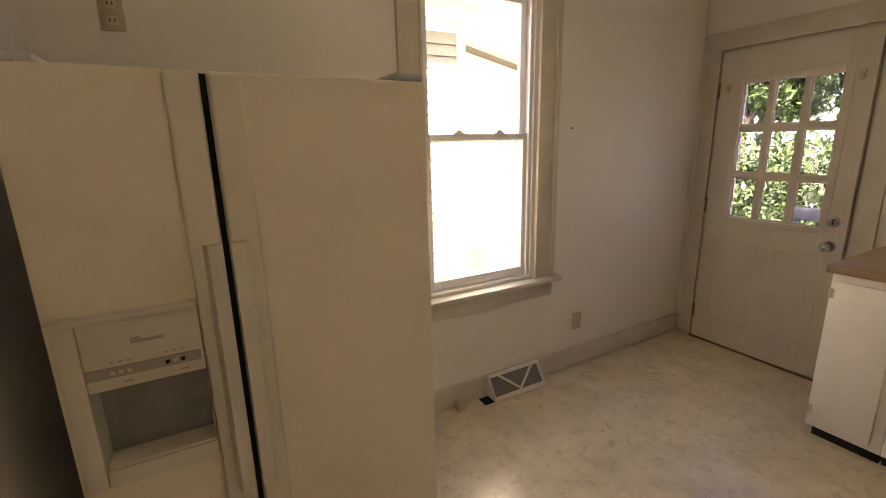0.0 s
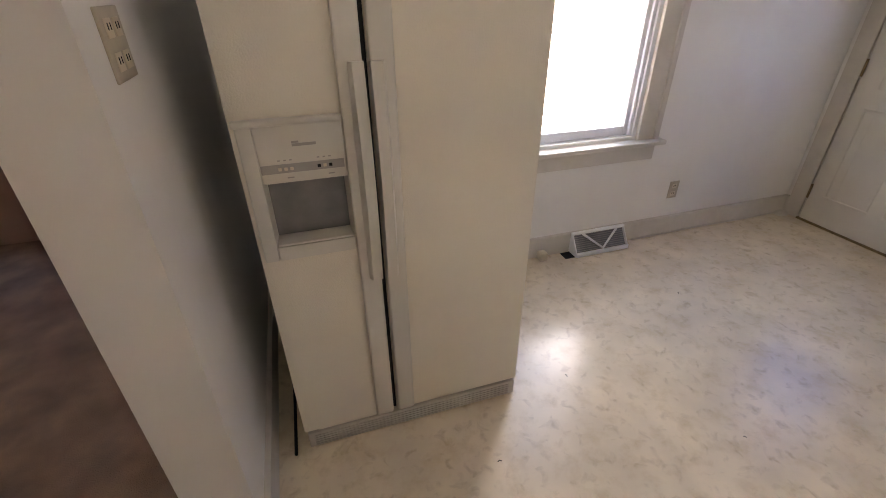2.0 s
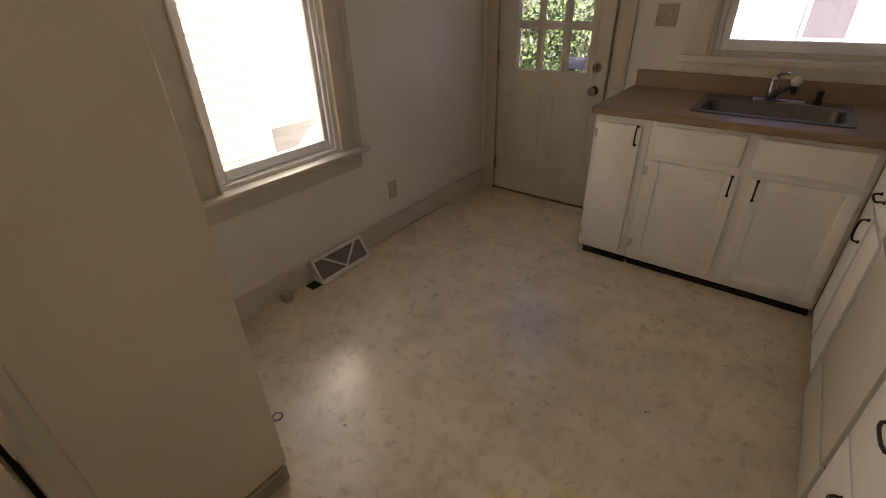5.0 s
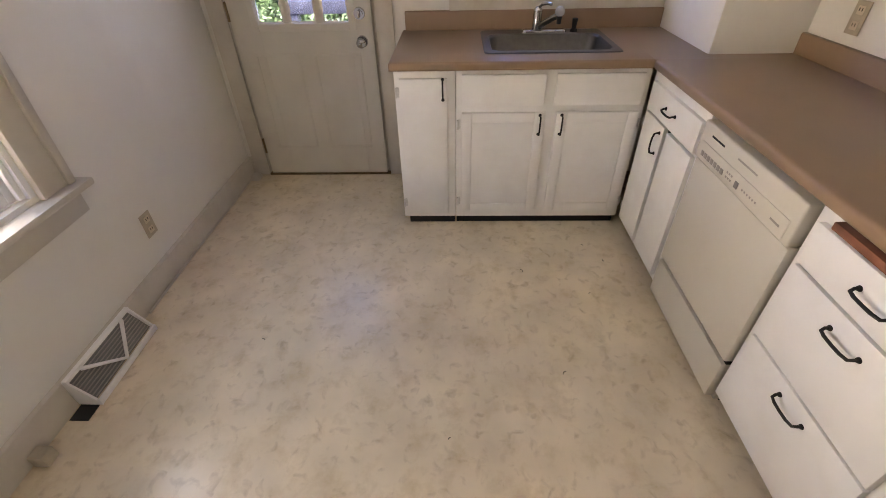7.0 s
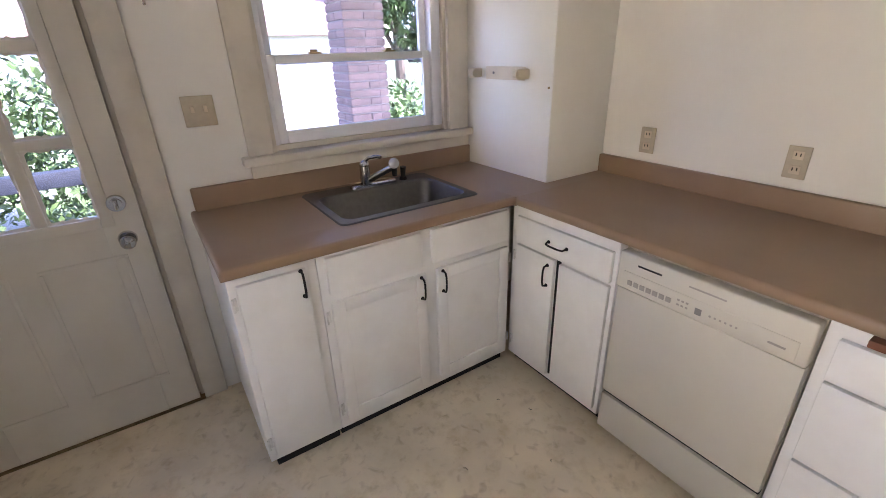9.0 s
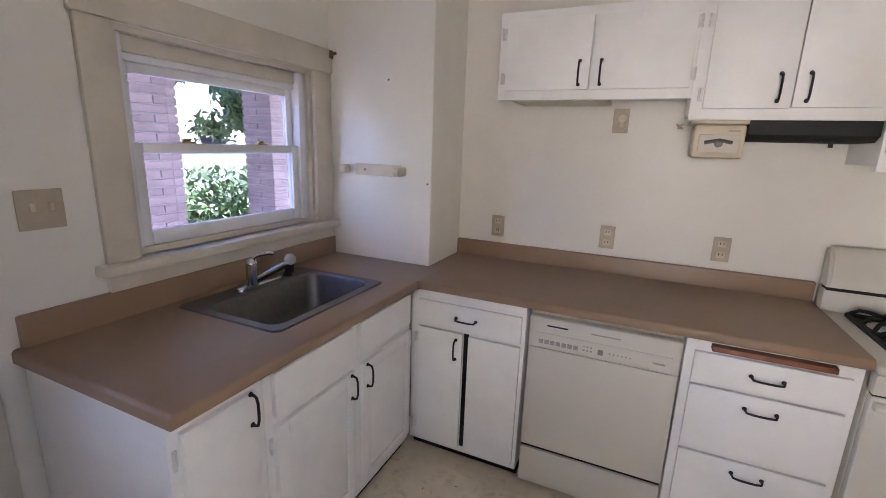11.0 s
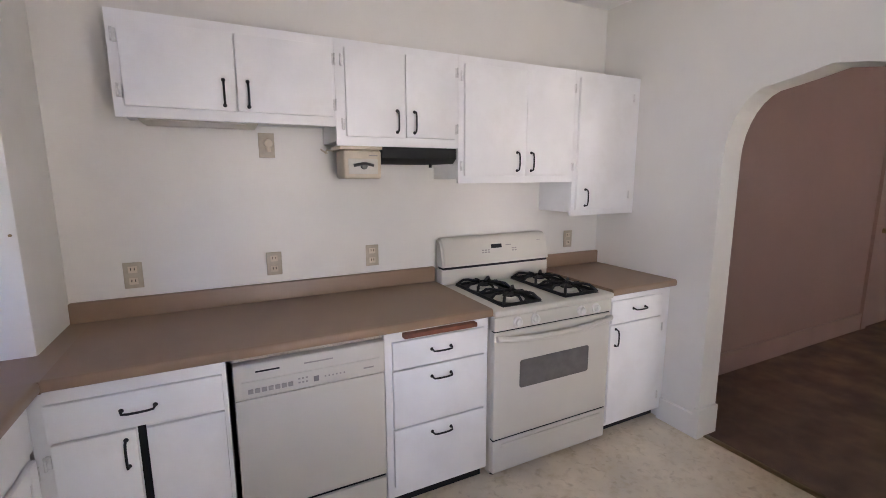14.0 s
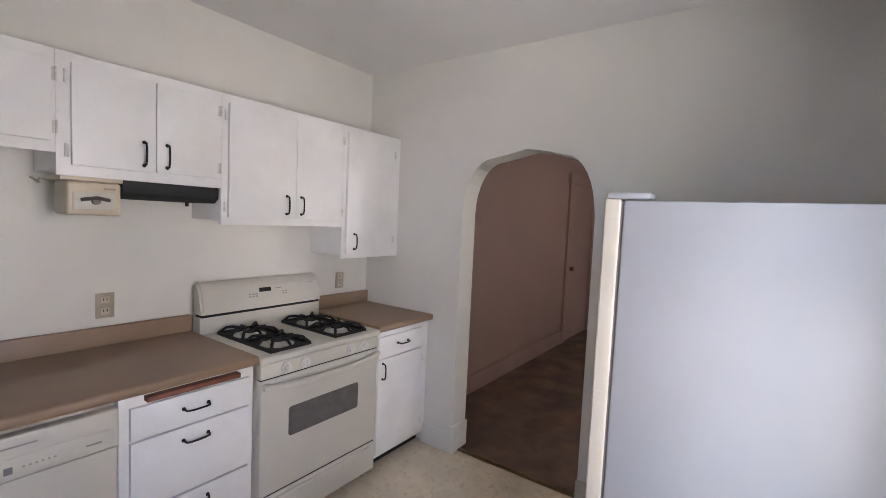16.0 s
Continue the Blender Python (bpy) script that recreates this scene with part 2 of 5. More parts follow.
def arch_curve():
    pts = [(AY0, 1.60)]
    for k in range(1, 9):
        a = radians(90 * k / 8)
        pts.append((AY0 + 0.20 * (1 - math.cos(a)), 1.60 + 0.34 * math.sin(a)))
    pts += [(1.18, 1.963), (1.29, 1.988), (1.41, 1.968)]
    for k in range(0, 9):
        a = radians(90 - 90 * k / 8)
        pts.append((AY1 - 0.18 * (1 - math.cos(a)), 1.60 + 0.34 * math.sin(a)))
    return pts


bm = bmesh.new()
back = arch_curve()
back = [(AY0, 0.0)] + back + [(AY1, 0.0)]
front = [(y - 0.004 * (k < 2) + 0.004 * (k > len(back) - 3), z + 0.004 * (z > 1.6)) for k, (y, z) in enumerate(back)]


def sheet(x, line, flip):
    """One face of the wall: two flanks and the strips above the arch."""
    ends = [(0, line[0][0]), (line[-1][0], YN)]
    for a, b in ends:
        bm.faces.new([bm.verts.new(q) for q in ((x, a, 0), (x, b, 0), (x, b, H), (x, a, H))][::flip])
    for (ya, za), (yb, zb) in zip(line[1:-1], line[2:-1]):
        bm.faces.new([bm.verts.new(q) for q in ((x, ya, za), (x, yb, zb), (x, yb, H), (x, ya, H))][::flip])


sheet(XW, front, 1)
sheet(XW - TW, back, -1)
for k in range(len(back) - 1):
    (ya, za), (yb, zb), (yc, zc), (yd, zd) = front[k], front[k + 1], back[k + 1], back[k]
    bm.faces.new([bm.verts.new(q) for q in ((XW, ya, za), (XW, yb, zb), (XW - TW, yc, zc), (XW - TW, yd, zd))])
bmesh.ops.remove_doubles(bm, verts=bm.verts, dist=0.0005)
ww = solid("wall_west", bm, WALL, "off-white plaster wall with an arched opening to the hall", "wall", kind="structure")
ww.data.shade_flat()
solid("ceiling", box(XW - 0.1, XE + T, -T, YN + T, H, H + 0.1), CEIL, "plain white painted kitchen ceiling", "ceiling", kind="structure")
solid("chimney_chase", box(2.95, XE, 0, 0.395, 0.905, H, bevel=0.012, only=lambda c: abs(c.x - 2.95) < 0.01 and abs(c.y - 0.395) < 0.01), WALL, "white painted plaster chimney chase standing in the corner", "wall", kind="structure")

# hall beyond the arch
HX0, HY0, HY1 = -5.4, 0.40, 4.2
solid("hall_floor", box(HX0, XW - 0.055, HY0 - 0.3, HY1, -0.05, 0.006), CARPET, "brown carpet in the hall beyond the arch", "carpet", kind="structure")
bm = bmesh.new()
bx(bm, HX0, XW - TW, HY0 - 0.12, HY0, 0, H)
solid("hall_wall_south", bm, HALLW, "dusky pink painted hall wall", "wall", kind="structure")
solid("hall_wall_west", box(HX0 - 0.12, HX0, HY0 - 0.12, HY1, 0, H), HALLW, "dusky pink painted end wall of the hall", "wall", kind="structure")
# wall out of view; its opening is added to let daylight into the hall
bm = bmesh.new()
bx(bm, HX0, -2.9, HY1, HY1 + 0.12, 0, H)
bx(bm, -1.9, XW - TW, HY1, HY1 + 0.12, 0, H)
bx(bm, -2.9, -1.9, HY1, HY1 + 0.12, 0, 0.7)
bx(bm, -2.9, -1.9, HY1, HY1 + 0.12, 2.1, H)
solid("hall_wall_north", bm, HALLW, "unseen dusky pink hall wall with an opening added for light", "wall", kind="structure")
solid("hall_wall_east", box(XW - TW, XW, YN + T, HY1, 0, H), HALLW, "plain hall wall", "wall", kind="structure")
solid("hall_ceiling", box(HX0, XW - TW, HY0, HY1, H, H + 0.1), CEIL, "plain painted hall ceiling", "ceiling", kind="structure")
bm = bmesh.new()
bx(bm, -3.22, XW - TW, HY0, HY0 + 0.02, 0.006, 0.17, bevel=0.006, only=lambda c: c.z > 0.16 and c.y > HY0 + 0.01)
bx(bm, HX0, -4.32, HY0, HY0 + 0.02, 0.006, 0.17)
bx(bm, HX0, HX0 + 0.02, HY0 + 0.02, HY1, 0.006, 0.17)
solid("baseboard_hall", bm, HALLT, "tall painted hall baseboard", "baseboard", kind="structure")
hd = thing("door_2", (-3.77, HY0, 0.006), "closed dusky pink painted hall door in its casing", "door", kind="structure")
bm = bmesh.new()
bx(bm, -3.32, -3.22, HY0, HY0 + 0.028, 0.006, 2.1)
bx(bm, -4.32, -4.22, HY0, HY0 + 0.028, 0.006, 2.1)
bx(bm, -4.34, -3.20, HY0, HY0 + 0.032, 2.1, 2.22)
part("casing", bm, HALLT, hd)
part("door_slab", box(-4.215, -3.325, HY0 + 0.003, HY0 + 0.014, 0.015, 2.095), HALLT, hd)
part("door_knob", cyl(bmesh.new(), (-3.42, HY0 + 0.012, 0.98), (-3.42, HY0 + 0.06, 0.98), 0.026), BRASS, hd, "round brass knob")
ts = thing("threshold", (XW - 0.055, (AY0 + AY1) / 2, 0), "thin metal threshold strip between vinyl and carpet", "threshold", kind="structure")
part("strip", box(XW - 0.075, XW - 0.035, AY0 + 0.018, AY1 - 0.002, 0.004, 0.011, bevel=0.003), BRASS, ts)

# baseboards
bm = bmesh.new()
for x0, x1 in ((0.0, 1.73), (2.12, XE)):
    bx(bm, x0, x1, YN - 0.022, YN, 0, 0.13, bevel=0.006, only=lambda c: c.z > 0.12 and c.y < YN - 0.01)
bx(bm, 1.73, 2.12, YN - 0.022, YN, 0.10, 0.13)
solid("baseboard_north", bm, TRIM, "beige painted baseboard with chipped paint", "baseboard", kind="structure")
solid("baseboard_east", box(XE - 0.022, XE, 2.93, YN - 0.022, 0, 0.13), TRIM, "short beige painted baseboard by the door", "baseboard", kind="structure")
bm = bmesh.new()
bx(bm, XW, XW + 0.02, 0.60, 0.835, 0, 0.14, bevel=0.006, only=lambda c: c.z > 0.13 and c.x > XW + 0.01)
bx(bm, XW - TW, XW + 0.02, 0.835, AY0 + 0.016, 0, 0.18, bevel=0.006, only=lambda c: c.z > 0.17)
solid("baseboard_arch", bm, WALL, "white painted baseboard wrapping the arch jamb", "baseboard", kind="structure")
solid("baseboard_west", box(XW, XW + 0.02, AY1, YN - 0.022, 0, 0.14), TRIM, "beige painted baseboard beside the refrigerator", "baseboard", kind="structure")
bm = tube(bmesh.new(), [(2.2, YN - 0.03, 0.008), (2.7, YN - 0.027, 0.012), (3.2, YN - 0.032, 0.009), (XE - 0.04, YN - 0.03, 0.012), (XE - 0.05, YN - 0.055, 0.015)], 0.006, 6)
solid("cable", bm, ALMOND_D, "thin painted cable lying along the baseboard", "cable")
bm = bmesh.new()
skin(bm, [rounded(3.50, 2.915, 0.09, 0.07, 0.02, 0.0), rounded(3.515, 2.925, 0.06, 0.05, 0.015, 0.018)])
solid("vinyl_curl", bm, ALMOND_D, "curled-up edge of vinyl in the corner by the door", "floor patch")


# ---- windows and door ----
def sash(w, nm, x0, x1, y0, y1, z0, z1, s, axis, mat, top=None, bottom=None, glass=None):
    """A sash of stiles, rails and one pane, in a wall along the axis."""
    top, bottom = top or s, bottom or s
    bm = bmesh.new()
    if axis == "x":
        for a, b, c, d in ((x0, x0 + s, z0, z1), (x1 - s, x1, z0, z1), (x0 + s, x1 - s, z0, z0 + bottom), (x0 + s, x1 - s, z1 - top, z1)):
            bx(bm, a, b, y0, y1, c, d, bevel=0.004)
        g = box(x0 + s, x1 - s, (y0 + y1) / 2 - 0.002, (y0 + y1) / 2 + 0.002, z0 + bottom, z1 - top)
    else:
        for a, b, c, d in ((y0, y0 + s, z0, z1), (y1 - s, y1, z0, z1), (y0 + s, y1 - s, z0, z0 + bottom), (y0 + s, y1 - s, z1 - top, z1)):
            bx(bm, x0, x1, a, b, c, d, bevel=0.004)
        g = box((x0 + x1) / 2 - 0.002, (x0 + x1) / 2 + 0.002, y0 + s, y1 - s, z0 + bottom, z1 - top)
    f = part("sash", bm, mat, w, nm)
    p = part("pane", g, glass or CLEAR, f, "clear glass pane")
    p.visible_shadow = False
    return f


w = thing("window_1", ((WX0 + WX1) / 2, YN, WZ0), "tall double-hung window with beige painted casing and stool", "window", kind="structure")
bm = bmesh.new()
bx(bm, WX0 - 0.12, WX0, YN - 0.024, YN, 0.68, 2.27, bevel=0.005)
bx(bm, WX0 - 0.012, WX0, YN - 0.034, YN - 0.024, 0.68, 2.27, bevel=0.004)
part("casing_side", bm, TRIM, w)
bm = bmesh.new()
bx(bm, WX1, WX1 + 0.125, YN - 0.024, YN, 0.68, 2.27, bevel=0.005)
bx(bm, WX1 + 0.105, WX1 + 0.14, YN - 0.036, YN - 0.002, 0.68, 2.27, bevel=0.006)
part("casing_side", bm, TRIM, w)
part("casing_head", box(WX0 - 0.14, WX1 + 0.15, YN - 0.032, YN, 2.27, 2.40, bevel=0.006), TRIM, w)
part("window_sill", box(WX0 - 0.14, WX1 + 0.175, YN - 0.07, YN + 0.05, 0.652, 0.68, bevel=0.008), TRIM, w, "beige painted window stool")
part("apron", box(WX0 - 0.12, WX1 + 0.14, YN - 0.022, YN, 0.555, 0.652, bevel=0.005), TRIM, w)
bm = bmesh.new()
bx(bm, WX0, WX0 + 0.022, YN, YN + T, 0.70, 2.27)
bx(bm, WX1 - 0.022, WX1, YN, YN + T, 0.70, 2.27)
bx(bm, WX0 + 0.022, WX1 - 0.022, YN, YN + T, 2.25, 2.27)
bx(bm, WX0 + 0.022, WX1 - 0.022, YN + 0.03, YN + T, 0.68, 0.705)
bx(bm, WX1 - 0.045, WX1 - 0.022, YN + 0.012, YN + 0.03, 0.705, 2.25, bevel=0.004)
bx(bm, WX0 + 0.022, WX0 + 0.045, YN + 0.012, YN + 0.03, 0.705, 2.25, bevel=0.004)
part("jamb_lining", bm, VINYLW, w, "white vinyl jamb lining")
sash(w, "white vinyl lower sash", WX0 + 0.024, WX1 - 0.024, YN + 0.035, YN + 0.065, 0.706, 1.535, 0.042, "x", VINYLW, 0.036, 0.05)
sash(w, "white vinyl upper sash", WX0 + 0.024, WX1 - 0.024, YN + 0.072, YN + 0.10, 1.49, 2.248, 0.04, "x", VINYLW)
for x in (1.60, 1.86):
    bm = bmesh.new()
    bx(bm, x - 0.03, x + 0.03, YN + 0.037, YN + 0.062, 1.535, 1.545, bevel=0.003)
    bx(bm, x - 0.016, x + 0.016, YN + 0.04, YN + 0.058, 1.545, 1.557, bevel=0.004)
    part("sash_lock", bm, VINYLW, w, "white sash lock")

w = thing("window_2", (XE, (EY0 + EY1) / 2, EZ0), "double-hung white vinyl window above the sink in wide beige casing", "window", kind="structure")
part("casing_side", box(XE - 0.022, XE, EY1, EY1 + 0.105, 1.10, 1.868, bevel=0.004), TRIM, w)
part("casing_side", box(XE - 0.022, XE, EY0 - 0.125, EY0, 1.10, 1.868, bevel=0.004), TRIM, w)
part("casing_head", box(XE - 0.027, XE, EY0 - 0.135, EY1 + 0.115, 1.868, 1.985, bevel=0.005), TRIM, w)
part("window_sill", box(XE - 0.055, XE + 0.03, EY0 - 0.15, EY1 + 0.135, 1.062, 1.10, bevel=0.008), TRIM, w, "beige painted window stool")
part("apron", box(XE - 0.02, XE, EY0 - 0.13, EY1 + 0.105, 1.0, 1.062, bevel=0.003), TRIM, w)
bm = bmesh.new()
bx(bm, XE, XE + T, EY0, EY0 + 0.02, EZ0, EZ1)
bx(bm, XE, XE + T, EY1 - 0.02, EY1, EZ0, EZ1)
bx(bm, XE, XE + T, EY0 + 0.02, EY1 - 0.02, EZ1 - 0.02, EZ1)
bx(bm, XE + 0.03, XE + T, EY0 + 0.02, EY1 - 0.02, EZ0, EZ0 + 0.025)
part("jamb_lining", bm, TRIM, w)
bm = bmesh.new()
bx(bm, XE + 0.02, XE + 0.11, EY0 + 0.02, EY0 + 0.075, EZ0 + 0.025, EZ1 - 0.02, bevel=0.004)
bx(bm, XE + 0.02, XE + 0.11, EY1 - 0.045, EY1 - 0.02, EZ0 + 0.025, EZ1 - 0.02, bevel=0.004)
bx(bm, XE + 0.05, XE + 0.11, EY0 + 0.075, EY1 - 0.045, EZ1 - 0.10, EZ1 - 0.075, bevel=0.004)
# panel added in the darker trim colour for the head recess's shade
part("head_shade_panel", box(XE + 0.045, XE + 0.11, EY0 + 0.075, EY1 - 0.045, EZ1 - 0.075, EZ1 - 0.02, bevel=0.004), TRIM, w, "beige panel in place of the shaded window head recess")
part("frame", bm, VINYLW, w, "white vinyl window frame")
sash(w, "white vinyl lower sash", XE + 0.035, XE + 0.062, EY0 + 0.077, EY1 - 0.047, 1.126, 1.495, 0.04, "y", VINYLW, 0.035, 0.055, glass=VEILED)
sash(w, "white vinyl upper sash", XE + 0.068, XE + 0.094, EY0 + 0.077, EY1 - 0.047, 1.455, 1.765, 0.036, "y", VINYLW, glass=VEILED)
for y in (0.83, 1.20):
    bm = bmesh.new()
    bx(bm, XE + 0.037, XE + 0.06, y - 0.03, y + 0.03, 1.495, 1.503, bevel=0.002)
    bx(bm, XE + 0.04, XE + 0.055, y - 0.012, y + 0.02, 1.503, 1.513, bevel=0.003)
    part("sash_lock", bm, BRASS, w, "small brass sash lock")
bm = cyl(bmesh.new(), (XE - 0.027, EY0 - 0.12, 1.96), (XE - 0.06, EY0 - 0.12, 1.965), 0.008)
bx(bm, XE - 0.035, XE - 0.026, EY0 - 0.135, EY0 - 0.105, 1.94, 1.98, bevel=0.003)
part("curtain_bracket", bm, BRASS, w, "old brass curtain rod bracket")

# back door with nine panes
d = thing("door_1", (XE, (DY0 + DY1) / 2, 0), "closed beige painted back door with nine small panes", "door", kind="structure")
bm = bmesh.new()
bx(bm, XE - 0.022, XE, DY1, DY1 + 0.10, 0, DZ, bevel=0.004)
part("casing_side", bm, TRIM, d)
part("casing_side", box(XE - 0.022, XE, DY0 - 0.10, DY0, 0, DZ, bevel=0.004), TRIM, d)
part("casing_head", box(XE - 0.027, XE, DY0 - 0.115, DY1 + 0.115, DZ, DZ + 0.115, bevel=0.004), TRIM, d)
bm = bmesh.new()
bx(bm, XE, XE + T, DY0, DY0 + 0.016, 0, DZ)
bx(bm, XE, XE + T, DY1 - 0.016, DY1, 0, DZ)
bx(bm, XE, XE + T, DY0 + 0.016, DY1 - 0.016, DZ - 0.016, DZ)
part("jamb", bm, TRIM, d)
SX0, SX1 = XE - 0.028, XE + 0.016
SY0, SY1, SZ0, SZ1 = DY0 + 0.02, DY1 - 0.02, 0.018, DZ - 0.02
LY0, LY1, LZ0, LZ1 = 2.135, 2.655, 0.955, 1.825
bm = bmesh.new()
bx(bm, SX0, SX1, SY0, LY0, SZ0, SZ1, bevel=0.002)
bx(bm, SX0, SX1, LY1, SY1, SZ0, SZ1, bevel=0.002)
bx(bm, SX0, SX1, LY0, LY1, SZ0, LZ0)
bx(bm, SX0, SX1, LY0, LY1, LZ1, SZ1)
for y0, y1 in ((2.09, 2.37), (2.45, 2.72)):
    for a, b, c, e in ((y0, y1, 0.78, 0.795), (y0, y1, 0.20, 0.215), (y0, y0 + 0.015, 0.215, 0.78), (y1 - 0.015, y1, 0.215, 0.78)):
        bx(bm, SX0 - 0.0025, SX0 + 0.01, a, b, c, e, bevel=0.0022)
slab = part("door_slab", bm, DOORP, d)
bm = bmesh.new()
for a, b, c, e in ((LY0 - 0.04, LY0, LZ0 - 0.04, LZ1 + 0.04), (LY1, LY1 + 0.04, LZ0 - 0.04, LZ1 + 0.04), (LY0, LY1, LZ0 - 0.04, LZ0), (LY0, LY1, LZ1, LZ1 + 0.04)):
    bx(bm, SX0 - 0.008, SX0 + 0.004, a, b, c, e, bevel=0.004)
part("lite_frame", bm, DOORP, d, "beige lite frame with ragged paint")
pw, ph, mu = (LY1 - LY0 - 2 * 0.036) / 3, (LZ1 - LZ0 - 2 * 0.036) / 3, 0.036
for k in (1, 2):
    y = LY0 + k * pw + (k - 1) * mu
    part("muntin", box(SX0 - 0.006, SX1 - 0.012, y, y + mu, LZ0, LZ1, bevel=0.005), DOORP, d)
    z = LZ0 + k * ph + (k - 1) * mu
    part("muntin", box(SX0 - 0.0045, SX1 - 0.014, LY0, LY1, z, z + mu, bevel=0.005), DOORP, d)
rag = random.Random(5)
for i in range(3):
    for j in range(3):
        y, z = LY0 + i * (pw + mu), LZ0 + j * (ph + mu)
        p = part("pane", box(SX1 - 0.026, SX1 - 0.022, y - 0.002, y + pw + 0.002, z - 0.002, z + ph + 0.002), VEILED, d, "clear glass pane")
        p.visible_shadow = False
        # ragged paint left on the rim of the glass
        bm = bmesh.new()
        n = 40
        outer, inner = [], []
        for k in range(n):
            a = 2 * math.pi * k / n
            c, s = math.cos(a), math.sin(a)
            q = 1 / max(abs(c), abs(s))
            e = rag.uniform(0.004, 0.013)
            outer.append(bm.verts.new((SX0 + 0.004, y + pw / 2 + c * q * pw / 2, z + ph / 2 + s * q * ph / 2)))
            inner.append(bm.verts.new((SX0 + 0.008, y + pw / 2 + c * q * (pw / 2 - e), z + ph / 2 + s * q * (ph / 2 - e))))
        for k in range(n):
            bm.faces.new((outer[k], outer[(k + 1) % n], inner[(k + 1) % n], inner[k]))
        part("paint_edge", bm, DOORP, d, "ragged paint edge round a pane")
for z, nm in ((0.855, "door_knob"), (1.0, "deadbolt")):
    bm = cyl(bmesh.new(), (SX0, 2.072, z), (SX0 - 0.012, 2.072, z), 0.033, 0.03, 24)
    if nm == "door_knob":
        cyl(bm, (SX0 - 0.012, 2.072, z), (SX0 - 0.035, 2.072, z), 0.012)
        bmesh.ops.create_uvsphere(bm, u_segments=20, v_segments=12, radius=0.027, matrix=Matrix.Translation((SX0 - 0.05, 2.072, z)) @ Matrix.Diagonal((0.8, 1, 1, 1)))
    else:
        cyl(bm, (SX0 - 0.012, 2.072, z), (SX0 - 0.02, 2.072, z), 0.02)
        bx(bm, SX0 - 0.04, SX0 - 0.018, 2.066, 2.078, z - 0.018, z + 0.018, bevel=0.003)
    part(nm, bm, CHROME, d, "satin chrome " + nm.replace("_", " "))
for z in (0.22, 1.02, 1.79):
    bm = cyl(bmesh.new(), (SX0 - 0.006, SY1 + 0.002, z - 0.05), (SX0 - 0.006, SY1 + 0.002, z + 0.05), 0.007, n=10)
    part("hinge", bm, BRASS, d, "dark brass hinge")
for y in (2.062, 2.755):
    bm = bx(bmesh.new(), SX0 - 0.018, SX0, y - 0.014, y + 0.014, 1.775, 1.825, bevel=0.004)
    cyl(bm, (SX0 - 0.018, y, 1.80), (SX0 - 0.028, y, 1.80), 0.006, n=10)
    part("curtain_clip", bm, BEIGEPL, d, "painted curtain rod clip")
for a, b, c, e in ((DY0 + 0.016, DY0 + 0.05, 0.014, DZ - 0.016), (DY1 - 0.05, DY1 - 0.016, 0.014, DZ - 0.016), (DY0 + 0.05, DY1 - 0.05, DZ - 0.05, DZ - 0.016)):
    part("door_stop", box(XE + 0.018, XE + 0.05, a, b, c, e), TRIM, d)
part("door_sill", box(XE - 0.03, XE + T, DY0, DY1, 0.001, 0.014, bevel=0.003), BRASS, d, "worn metal door sill")


# ---- wall plates ----
def outlet(at, face, label="beige duplex outlet on the wall", switch=False, wide=1):
    """A wall plate with two sockets or toggles. face: the way it looks, as an axis and sign."""
    w, h, t = 0.072 * wide if wide == 1 else 0.116, 0.116, 0.006
    o = thing("light_switch" if switch else "wall_outlet", at, label, "switch" if switch else "outlet", "wall plates")
    a, sg = face

    def put(u0, u1, v0, v1, d0, d1, bev):
        if a == "y":
            q = sorted((at[1] + sg * d0, at[1] + sg * d1))
            return box(at[0] + u0, at[0] + u1, q[0], q[1], at[2] + v0, at[2] + v1, bevel=bev)
        q = sorted((at[0] + sg * d0, at[0] + sg * d1))
        return box(q[0], q[1], at[1] + u0, at[1] + u1, at[2] + v0, at[2] + v1, bevel=bev)

    part("plate", put(-w / 2, w / 2, -h / 2, h / 2, 0, t, 0.0025), PLATE, o)
    us = (0,) if wide == 1 else (-0.023, 0.023)
    for u in us:
        if switch:
            part("toggle", put(u - 0.006, u + 0.006, -0.004, 0.02, t, t + 0.012, 0.002), BEIGEPL, o, "ivory toggle")
        else:
            for v in (-0.026, 0.026):
                s = part("socket", put(u - 0.017, u + 0.017, v - 0.015, v + 0.015, t, t + 0.002, 0.001), BEIGEPL, o, "ivory socket face")
                for du in (-0.007, 0.007):
                    part("slot", put(u + du - 0.0018, u + du + 0.0018, v - 0.003, v + 0.008, t + 0.002, t + 0.0026, 0), DARK, s)
    return o


for x in (2.712, 2.125, 1.617, 0.218):
    outlet((x, 0, 1.09), ("y", 1), "beige duplex outlet above the backsplash")
hook = outlet((2.125, 0, 1.667), ("y", 1), "beige outlet with a plug under the wall cabinet", switch=True)
bm = cyl(bmesh.new(), (2.118, 0.006, 1.675), (2.118, 0.034, 1.675), 0.021, 0.018, 16)
bx(bm, 2.108, 2.128, 0.010, 0.030, 1.635, 1.66, bevel=0.004)
part("plug", bm, BEIGEPL, hook, "round ivory plug")
outlet((2.47, YN, 0.315), ("y", -1), "ivory duplex outlet low on the wall")
outlet((0.19, YN, 1.95), ("y", -1), "ivory duplex outlet above the refrigerator")
outlet((XE, 1.715, 1.30), ("x", -1), "beige double switch plate beside the window", switch=True, wide=2)
outlet((XW, 1.862, 1.363), ("x", 1), "beige double outlet plate beside the refrigerator", wide=2)

# ---- floor register ----
r = thing("floor_register", (1.910, YN - 0.06, 0), "off-white slanted metal baseboard register half off its hole", "vent")
bm = bmesh.new()
